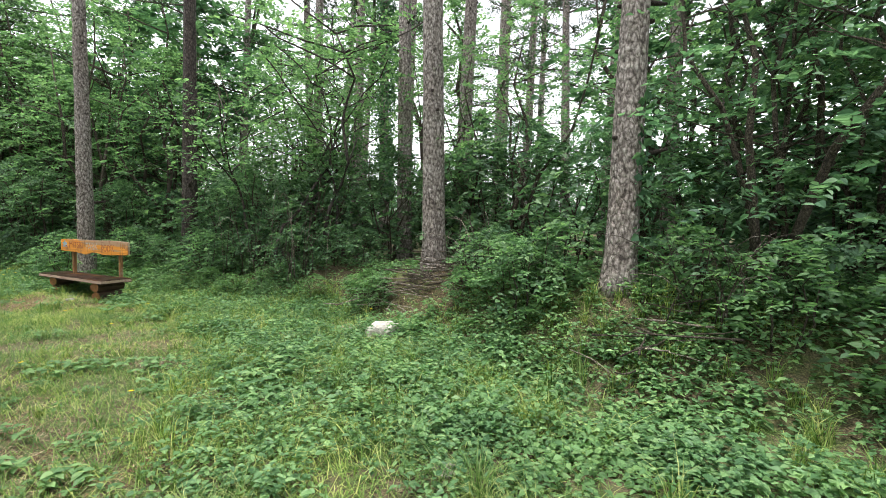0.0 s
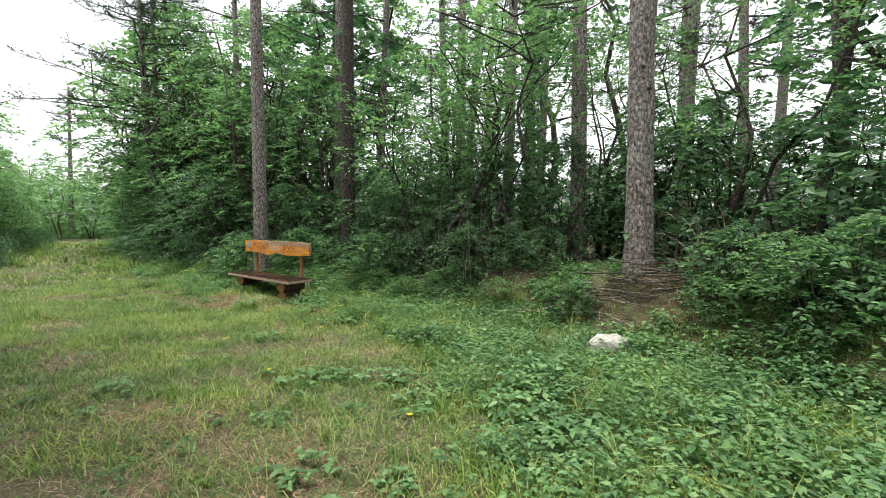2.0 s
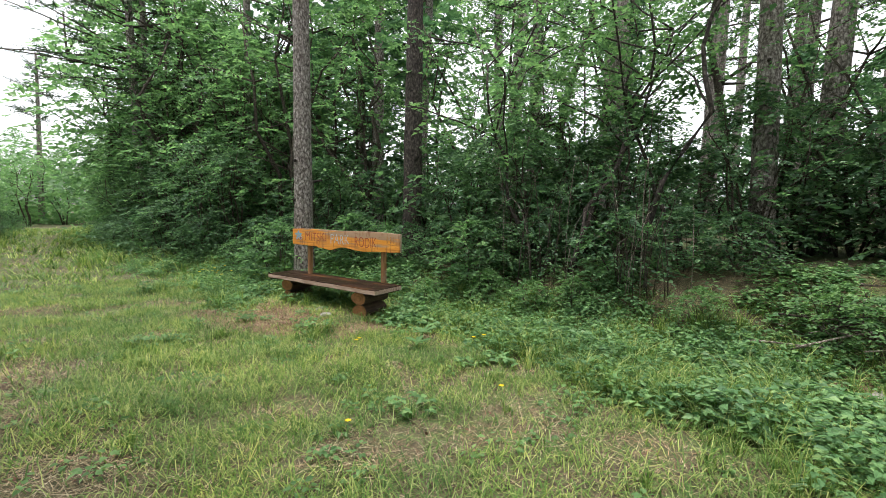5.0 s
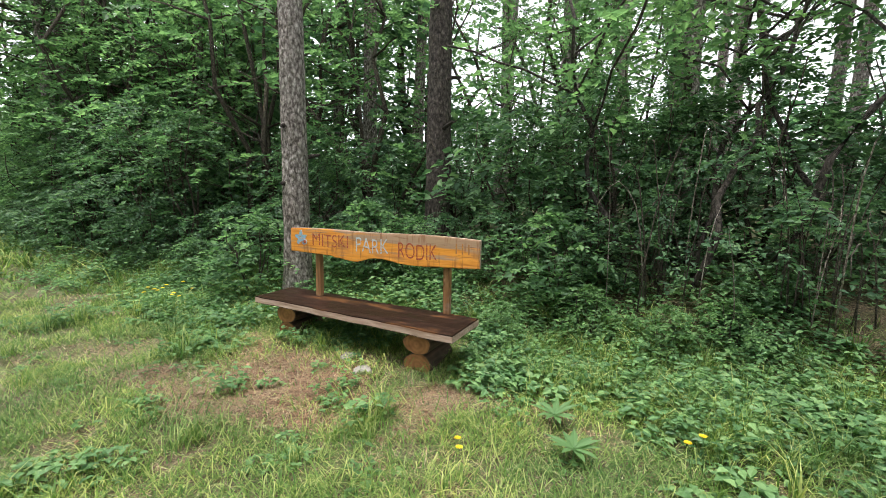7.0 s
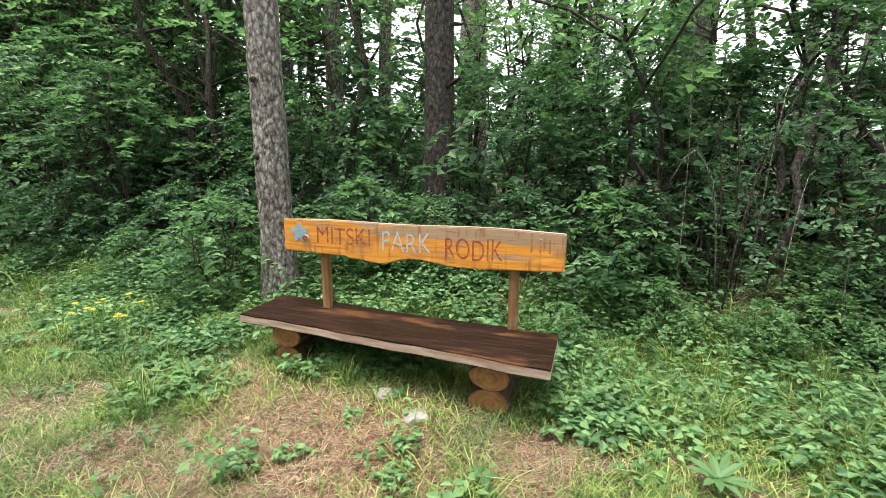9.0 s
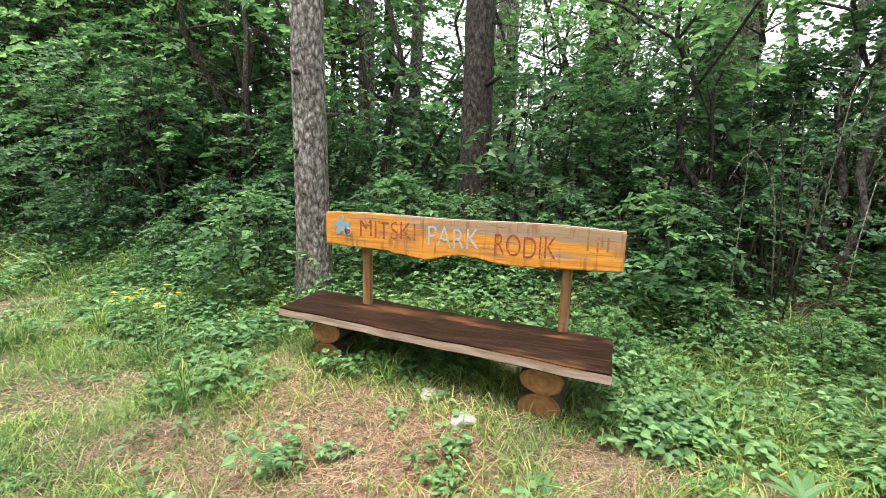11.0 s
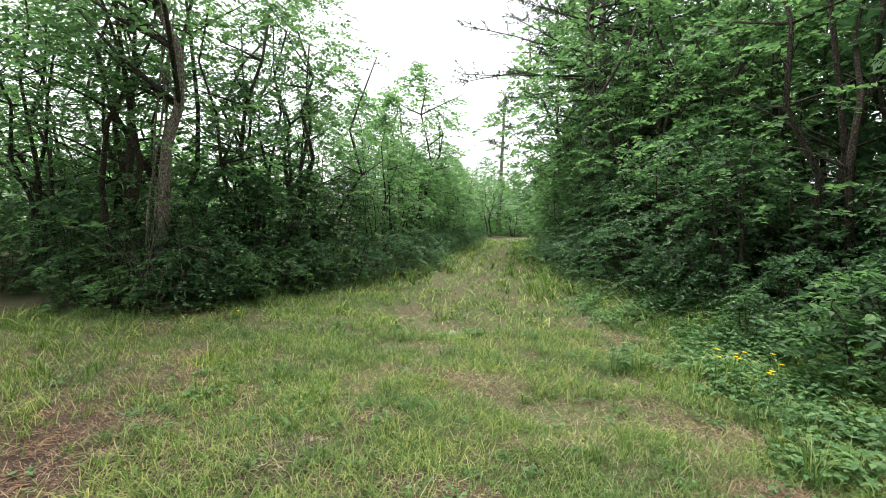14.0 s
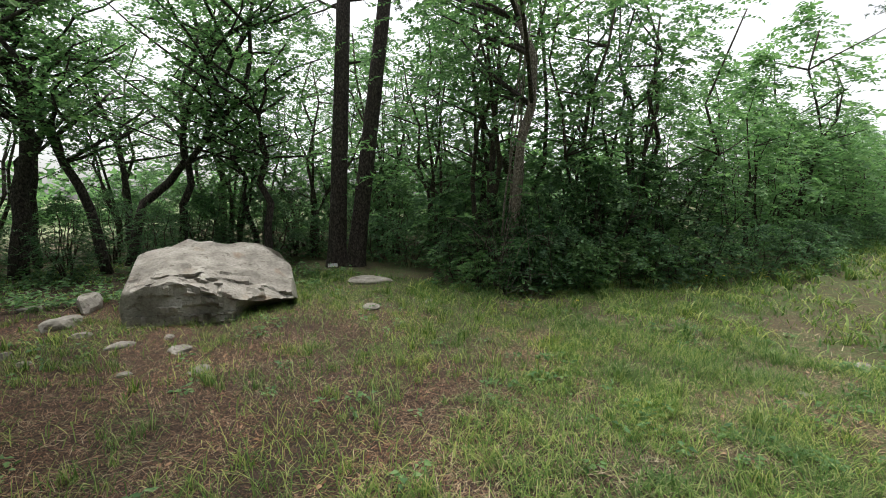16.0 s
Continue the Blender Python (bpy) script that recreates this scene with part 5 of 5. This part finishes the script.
for (n, box, wid) in ((70000, (-4.0, 10.5, -5.2, 1.6), 0.0024), (30000, (-8, 3, -9.5, 1.5), 0.0026), (60000, (-27, -4, -8, 9), 0.010), (18000, (-8, 4, -16, -9), 0.008)):
    x, y = scatter(n, *box, gg)
    tuft = noise2(x, y, 6.5, 8) + 0.6 * noise2(x, y, 15, 9)
    keep = in_clearing(x, y) & (gg.uniform(0, 1, n) > bareness(x, y) * 0.93) & (gg.uniform(-1.2, 0.6, n) < tuft)
    x, y, tuft = x[keep], y[keep], tuft[keep]
    lush = lushness(x, y)
    h = (0.055 + 0.05 * np.clip(tuft, 0, 1.5) + 0.13 * lush * np.clip(0.3 + noise2(x, y, 3, 12), 0.1, 1.2)) * gg.uniform(0.55, 1.35, len(x))
    h = np.where(x < -4, h * 1.5, h)
    pieces.append(blades(x, y, h, gg, wid, 1.8))

def tufts(n, box, chance, per, height, g, width):
    """Clumps of long arching blades."""
    x, y = scatter(n, *box, g)
    keep = in_clearing(x, y) & (g.uniform(0, 1, n) < chance(x, y))
    x, y = np.repeat(x[keep], per), np.repeat(y[keep], per)
    m_ = len(x)
    h = np.repeat(height * g.uniform(0.5, 1.2, keep.sum()), per) * g.uniform(0.5, 1.15, m_)
    return blades(x + g.normal(0, 0.028, m_), y + g.normal(0, 0.028, m_), h, g, width, 0.85)


pieces.append(tufts(2700, (-4, 12.5, -4.9, 1.4), lambda x, y: lushness(x, y) * np.clip(0.5 + 1.6 * noise2(x, y, 1.8, 71), 0, 1), 30, 0.27, gg, 0.0032))
pieces.append(tufts(800, (1.4, 6.0, -2.0, 1.2), lambda x, y: lushness(x, y) * np.clip(0.6 + 1.2 * noise2(x, y, 2.4, 75), 0, 1), 26, 0.24, gg, 0.0028))
pieces.append(tufts(420, (-4.0, 1.6, -0.9, 1.0), lambda x, y: lushness(x, y) * np.clip(0.5 + 1.2 * noise2(x, y, 2.4, 76), 0, 1), 24, 0.22, gg, 0.0028))
pieces.append(tufts(900, (-6, 10, -5.2, 0.3), lambda x, y: (1 - lushness(x, y)) * (1 - bareness(x, y)) * np.clip(0.1 + noise2(x, y, 2.8, 72), 0, 1), 26, 0.15, gg, 0.0036))
pieces.append(tufts(900, (-7, 2, -10.5, -3.0), lambda x, y: (1 - bareness(x, y)) ** 1.5 * np.clip(0.3 + noise2(x, y, 2.0, 73), 0, 1), 30, 0.19, gg, 0.0030))
pieces.append(tufts(1100, (-24, -6, -7.5, 8), lambda x, y: np.clip(1.6 - np.abs(y - south_edge(x)), 0, 1) + np.clip(1.4 - np.abs(y - wood_edge(x) + 0.6), 0, 1), 18, 0.30, gg, 0.010))
pieces.append(tufts(1500, (-4.0, 4.5, -11.5, -4.4), lambda x, y: np.clip(0.35 + 0.9 * noise2(x, y, 2.6, 92), 0.05, 1), 22, 0.13, gg, 0.0021))
tagged(new("grass", mesh_arrays("grass", *join(pieces), GRASS)), "short trodden green grass with longer tufts", "grass", kind="stuff")

pieces = []
for (n, box, wid) in ((200000, (-4.0, 10.5, -5.4, 1.4), 0.0021), (90000, (-5, 4, -10.5, -2.5), 0.0020), (30000, (-1.2, 2.8, -2.4, 0.0), 0.0016), (12000, (-25, -4, -8, 8), 0.006)):
    x, y = scatter(n, *box, gg)
    litter = np.exp(-(((x + 0.2) / 3.6) ** 2 + ((y + 9.3) / 4.2) ** 2))
    dry = 0.36 + 0.45 * bareness(x, y) + 0.4 * noise2(x, y, 2.0, 30) - 0.5 * lushness(x, y) - 0.25 * litter
    keep = in_clearing(x, y) & (gg.uniform(0, 1, n) < dry)
    x, y = x[keep], y[keep]
    pieces.append(short_blades(x, y, gg.uniform(0.006, 0.024, len(x)), gg, wid * 0.85, 5.0))
tagged(new("dry_grass", mesh_arrays("dry_grass", *join(pieces), STRAW)), "pale dry straw and fallen needles lying on soil", "dry grass", kind="stuff")

x, y = scatter(170000, -4.5, 11, -12.5, 2.0, gg)
keep = gg.uniform(0, 1, len(x)) < (bareness(x, y) - 0.15) * 0.9
x, y = x[keep], y[keep]
for n2, box in ((30000, (-0.6, 2.2, -1.7, -0.1)), (95000, (-3.5, 3.8, -11.5, -4.6)), (26000, (6.2, 8.9, 0.0, 1.7)), (16000, (4.6, 7.8, -4.6, -3.2))):
    x2, y2 = scatter(n2, *box, gg)
    k2 = gg.uniform(0, 1, n2) < bareness(x2, y2)
    x, y = np.concatenate([x, x2[k2]]), np.concatenate([y, y2[k2]])
tagged(new("needle_litter", mesh_arrays("needle_litter", *short_blades(x, y, gg.uniform(0.004, 0.018, len(x)), gg, 0.0019, 5.5), DEADLEAF)), "reddish-brown pine needles strewn over bare soil", "needle litter", kind="stuff")

x, y = scatter(9000, -7, 11, -12, 2.5, gg)
keep = gg.uniform(0, 1, len(x)) < bareness(x, y) * 0.9
x, y = x[keep], y[keep]
n = len(x)
p = np.stack([x, y, land(x, y) + gg.uniform(0.006, 0.02, n)], -1)
s = gg.uniform(0.02, 0.045, n)
d = unit(np.stack([gg.normal(0, 1, n), gg.normal(0, 1, n), gg.normal(0, 0.15, n)], -1))
nn = unit(np.stack([gg.normal(0, 0.25, n), gg.normal(0, 0.25, n), np.ones(n)], -1))
tagged(new("leaf_litter", mesh_arrays("leaf_litter", *full_leaves(p, d, nn, s, s * 0.6), DEADLEAF)), "brown fallen leaves on bare soil", "leaf litter", kind="stuff")


def herbs(n, box, chance, size, height, seed, mat, name, label, leaf=hex_leaves, per=9):
    """Low plants: each a short stem with a few whorls of leaves."""
    g = np.random.default_rng(seed)
    x, y = scatter(n, *box, g)
    keep = in_clearing(x, y - 0.9 * (x > -6)) & (g.uniform(0, 1, n) < chance(x, y))
    x, y = x[keep], y[keep]
    m_ = len(x)
    h = height * g.uniform(0.35, 1.5, m_) * (1 + 0.5 * noise2(x, y, 1.7, seed))
    u = g.uniform(0.25, 1.0, (m_, per))
    a = g.uniform(0, 2 * np.pi, (m_, per))
    r = 0.05 * g.uniform(0.2, 1.2, (m_, per)) * (1.3 - u * 0.6)
    z = land(x, y)
    p = np.stack([x[:, None] + r * np.cos(a), y[:, None] + r * np.sin(a), z[:, None] + h[:, None] * u], -1).reshape(-1, 3)
    d = unit(np.stack([np.cos(a), np.sin(a), g.uniform(-0.35, 0.3, a.shape)], -1).reshape(-1, 3))
    nn = unit(np.stack([-0.3 * np.cos(a), -0.3 * np.sin(a), np.ones_like(a)], -1).reshape(-1, 3) + g.normal(0, 0.25, (m_ * per, 3)))
    s = (size * g.uniform(0.6, 1.3, (m_, per))).ravel()
    tagged(new(name, mesh_arrays(name, *leaf(p, d, nn, s, s * 0.72), mat)), label, "herbs", kind="stuff")


herbs(13000, (3.5, 13.5, -4.9, 1.2), lambda x, y: lushness(x, y) * np.clip(0.42 + 1.5 * noise2(x, y, 2.6, 61), 0.03, 1), 0.047, 0.15, 601, HERB, "undergrowth", "knee-low carpet of toothed green herbs beside the wood")
herbs(8500, (-6, 4.5, -1.6, 1.8), lambda x, y: lushness(x, y) * np.clip(0.6 + 0.9 * noise2(x, y, 2.2, 62), 0.1, 1), 0.052, 0.15, 602, HERB, "undergrowth", "green herbs and nettles around the bench")
herbs(5500, (1.6, 8.0, -1.3, 2.2), lambda x, y: lushness(x, y) * np.clip(0.5 + 1.4 * noise2(x, y, 3.1, 66), 0.05, 1), 0.062, 0.15, 606, HERB, "undergrowth", "green herbs on the bank under the hazels", kite_leaves, 8)
herbs(3600, (-4.5, 1.8, -0.5, 1.7), lambda x, y: lushness(x, y) * np.clip(0.6 + 1.2 * noise2(x, y, 3.1, 67), 0.1, 1), 0.062, 0.16, 607, HERB, "undergrowth", "green herbs on the bank behind the bench", kite_leaves, 8)
herbs(6500, (7.0, 14.5, -2.6, 1.6), lambda x, y: lushness(x, y) * np.clip(0.7 + 1.0 * noise2(x, y, 3.1, 68), 0.15, 1), 0.066, 0.16, 608, HERB, "undergrowth", "green herbs under the furrowed pine", kite_leaves, 7)
herbs(3200, (3.0, 12, -4.6, 0.8), lambda x, y: lushness(x, y) * np.clip(0.2 + 1.4 * noise2(x, y, 2.1, 69), 0, 1), 0.046, 0.24, 609, LEAF_BRIGHT, "bramble", "light green bramble shoots standing over the herbs", hex_leaves, 9)
herbs(1500, (-4.5, 4.5, -1.8, 1.2), lambda x, y: lushness(x, y) * np.clip(0.35 + 1.5 * noise2(x, y, 2.5, 78), 0, 1), 0.048, 0.20, 611, LEAF_BRIGHT, "bramble", "light green shoots standing over the herbs by the bench", hex_leaves, 9)
herbs(2600, (-4, 9, -5, 0.2), lambda x, y: (1 - lushness(x, y)) * (noise2(x, y, 4.5, 63) > 0.42), 0.042, 0.07, 603, LEAF_BRIGHT, "clover", "small bright weeds dotted over trodden grass")
herbs(5200, (-27, -5, -8, 9), lambda x, y: np.clip((south_edge(x) + 0.9 - y) / 0.7, 0, 1) + np.clip((y - wood_edge(x) + 0.8) / 0.6, 0, 1), 0.085, 0.25, 604, HERB, "undergrowth", "green weeds along both sides of the track", kite_leaves, 8)
herbs(3000, (-9, 0.5, -16, -9.6), lambda x, y: np.clip(0.5 + 0.8 * noise2(x, y, 1.6, 65), 0.1, 1) * ((x + 2.2) * 0.53 + (y + 9.3) * 0.85 < -0.9), 0.075, 0.16, 610, HERB, "undergrowth", "green herbs under the trees behind the boulder", kite_leaves, 8)
herbs(1500, (-7, 2, -11, -3.2), lambda x, y: (noise2(x, y, 3.4, 64) > 0.45) * 0.8, 0.05, 0.09, 605, HERB, "undergrowth", "low herbs dotted over grass near the boulder", kite_leaves, 8)


def make_weed(seed, leaf_size, n, spread, height):
    """A clump of broad-leaved weeds: short stalks that carry leaves in threes."""
    g = np.random.default_rng(seed)
    root = tagged(new("weed_plant"), "clump of broad-leaved green weeds in trodden grass", "plant", group="weeds in the grass")
    ps, ds, ns, ss = [], [], [], []
    for i in range(n):
        a, r = g.uniform(0, 2 * np.pi), spread * g.uniform(0, 1) ** 0.6
        foot = np.array([r * np.cos(a) * 0.6, r * np.sin(a) * 0.6, -0.02])
        tip = np.array([r * np.cos(a), r * np.sin(a), height * g.uniform(0.4, 1.0) * (1.15 - 0.5 * r / spread)])
        part_mesh("stalk", mesh_arrays("stalk", *tube([foot, (foot + tip) / 2 + np.array([0, 0, 0.01]), tip], [0.002, 0.0017, 0.0014], 3), HERB, True), root)
        turn = g.uniform(0, 2 * np.pi)
        for k in range(3):
            b = turn + k * 2.1 + g.normal(0, 0.2)
            ps.append(tip)
            ds.append([np.cos(b), np.sin(b), g.uniform(-0.25, 0.25)])
            ns.append([-0.25 * np.cos(b) + g.normal(0, 0.15), -0.25 * np.sin(b) + g.normal(0, 0.15), 1.0])
            ss.append(leaf_size * g.uniform(0.7, 1.25))
    part_mesh("leaves", mesh_arrays("leaves", *full_leaves(np.array(ps), unit(np.array(ds)), unit(np.array(ns)), np.array(ss), np.array(ss) * 0.85), WEED), root)
    return root


WEED = leaf_material("weed_leaf", (0.065, 0.170, 0.050), (0.125, 0.275, 0.078), (0.210, 0.380, 0.115), 0.4, patch=0.4)
weeds = [make_weed(850 + i, 0.046, 13 + 4 * i, 0.13 + 0.03 * i, 0.10 + 0.015 * i) for i in range(4)]
g = np.random.default_rng(860)
spots = [(-0.38, -0.57, 1.2), (-0.5, -0.8, 1.0), (-0.2, -0.65, 0.9), (0.68, 0.05, 1.2), (0.45, 0.1, 1.0), (0.95, 0.0, 1.0), (0.85, -0.63, 0.6), (1.25, -0.78, 0.7), (0.73, -1.02, 0.7), (0.5, -1.13, 0.7), (1.3, -1.0, 0.6), (2.36, -0.08, 1.3), (2.1, -0.3, 1.1), (2.6, 0.1, 1.2), (2.74, 0.31, 1.0), (1.95, 0.1, 1.1), (3.48, 0.14, 1.1), (3.1, -0.15, 1.0),
         (5.35, -2.89, 1.3), (5.5, -2.6, 1.1), (5.88, -2.4, 1.2), (4.83, -2.94, 0.8), (6.96, -1.82, 1.4), (7.2, -2.1, 1.2), (4.46, -4.27, 0.8), (3.69, -2.1, 1.0), (4.15, -3.95, 0.9), (6.51, -2.65, 1.1), (3.75, -0.78, 1.2), (3.5, -1.0, 1.0), (4.58, -0.37, 1.1), (0.68, -2.2, 0.9), (0.5, -2.35, 0.8), (7.72, -2.67, 1.3), (5.89, -2.22, 1.0), (5.72, -3.55, 0.9), (6.99, -4.08, 1.2), (7.53, -3.93, 1.2), (6.6, -3.9, 1.0),
         (-0.7, -0.55, 1.0), (-1.73, 0.1, 1.1), (-1.33, -1.66, 0.5), (-2.3, -0.6, 1.0), (-1.6, -0.5, 1.1), (-3.0, -0.4, 1.1)]
for x, y, k in spots:
    place(weeds[g.integers(4)], x, y, g.uniform(0, 360), k)
x, y = scatter(900, -5, 9.5, -5.2, 0.4, g)
keep = in_clearing(x, y) & (g.uniform(0, 1, len(x)) < np.clip((noise2(x, y, 2.3, 77) - 0.05) * 0.7, 0, 0.5) * (1 - bareness(x, y) * 0.8))
for px_, py_ in list(zip(x[keep], y[keep]))[:90]:
    place(weeds[g.integers(4)], float(px_), float(py_), g.uniform(0, 360), g.uniform(0.3, 0.75))
for proto in weeds:
    drop_proto(proto)


def make_flower(x, y, n, spread, h, seed, label):
    """Yellow-flowering weeds: thin stems that carry small round heads."""
    g = np.random.default_rng(seed)
    root = tagged(new("yellow_flower"), label, "flower", group="yellow wildflowers")
    z0 = float(land(np.float64(x), np.float64(y)))
    root.matrix_basis = pose(x, y, z0)
    for i in range(n):
        c = np.array([g.normal(0, spread), g.normal(0, spread), 0])
        hh = h * g.uniform(0.8, 1.15)
        tip = c + np.array([g.normal(0, 0.02), g.normal(0, 0.02), hh])
        part_mesh("stalk", mesh_arrays("stalk", *tube([c - np.array([0, 0, 0.03]), (c + tip) / 2 + g.normal(0, 0.006, 3), tip], [0.003, 0.0025, 0.002], 5), LEAF_BRIGHT, True), root)
        m_ = 12
        a = np.linspace(0, 2 * np.pi, m_, endpoint=False)
        d = unit(np.stack([np.cos(a), np.sin(a), np.full(m_, 0.25)], -1))
        nn = unit(np.stack([-0.2 * np.cos(a), -0.2 * np.sin(a), np.ones(m_)], -1))
        s = np.full(m_, 0.024)
        part_mesh("petals", mesh_arrays("petals", *kite_leaves(np.repeat(tip[None], m_, 0), d, nn, s, s * 0.6), PETAL), root)


for i, (x, y, n, sp, h) in enumerate([(6.72, -3.1, 1, 0.01, 0.12), (4.19, -1.65, 1, 0.02, 0.14), (3.58, -0.79, 2, 0.04, 0.22), (6.88, 0.39, 1, 0.02, 0.26), (2.34, -1.15, 2, 0.06, 0.08), (-1.2, -0.42, 7, 0.13, 0.42), (-1.75, -0.2, 5, 0.12, 0.36),
                                        (-4.0, -4.9, 1, 0.03, 0.3), (-7.9, -3.2, 5, 0.25, 0.28), (-8.8, -2.6, 4, 0.25, 0.28), (3.6, -2.6, 1, 0.02, 0.1), (5.0, -3.0, 1, 0.02, 0.1)]):
    make_flower(x, y, n, sp, h, 700 + i, "small yellow wildflowers on thin green stalks")


def make_rosette(x, y, seed):
    g = np.random.default_rng(seed)
    root = tagged(new("star_leaf_plant"), "pale green plant with a star of narrow leaves", "plant")
    root.matrix_basis = pose(x, y, float(land(np.float64(x), np.float64(y))))
    for i in range(11):
        a = 2 * np.pi * i / 11 + g.uniform(-0.15, 0.15)
        d = unit(np.array([[np.cos(a), np.sin(a), g.uniform(0.15, 0.5)]]))
        nn = unit(np.array([[-0.4 * np.cos(a), -0.4 * np.sin(a), 1.0]]))
        part_mesh("leaf", mesh_arrays("leaf", *full_leaves(np.array([[0, 0, 0.09]]), d, nn, np.array([g.uniform(0.14, 0.20)]), np.array([0.045])), LEAF_BRIGHT), root)
    part_mesh("stem", mesh_arrays("stem", *tube([[0, 0, -0.02], [0, 0, 0.05], [0, 0, 0.1]], [0.006, 0.005, 0.004], 6), LEAF_BRIGHT), root)


make_rosette(2.77, -0.6, 801)
make_rosette(2.95, -0.95, 802)


# ---- the wood beyond, too deep to tell tree from tree ----
def far_wood(n, box, size, height, seed, mat, label):
    g = np.random.default_rng(seed)
    x, y = g.uniform(box[0], box[1], n), g.uniform(box[2], box[3], n)
    z = land(x, y) + height * g.uniform(0.01, 1, n) ** 1.4 * (0.75 + 0.3 * noise2(x, y, 0.8, seed))
    d = unit(g.normal(0, 1, (n, 3)) * np.array([1, 1, 0.5]))
    nn = unit(g.normal(0, 0.5, (n, 3)) + np.array([0, 0, 1.0]))
    s = size * g.uniform(0.6, 1.4, n)
    tagged(new("distant_wood", mesh_arrays("distant_wood", *kite_leaves(np.stack([x, y, np.maximum(z, land(x, y))], -1), d, nn, s, s * 0.7), mat)), label, "wood", kind="stuff")


far_wood(14000, (-30, 24, 15, 28), 0.42, 4.2, 911, LEAF_DEEP, "dark green mass of leaves deep in the wood")
far_wood(9000, (-40, -12, -24, -6), 0.42, 5.5, 912, LEAF_FAR, "green mass of leaves beyond the shrubs")
far_wood(11000, (-48, -33, 0, 22), 0.42, 6.5, 913, LEAF_FAR, "light green trees where the track ends")
far_wood(2500, (14, 20, -2, 14), 0.4, 5.0, 914, LEAF_DEEP, "dark green mass of leaves deep in the wood")
far_wood(6000, (-26, 14, -44, -34), 0.5, 5.0, 915, LEAF_FAR, "tree line beyond the open meadow")
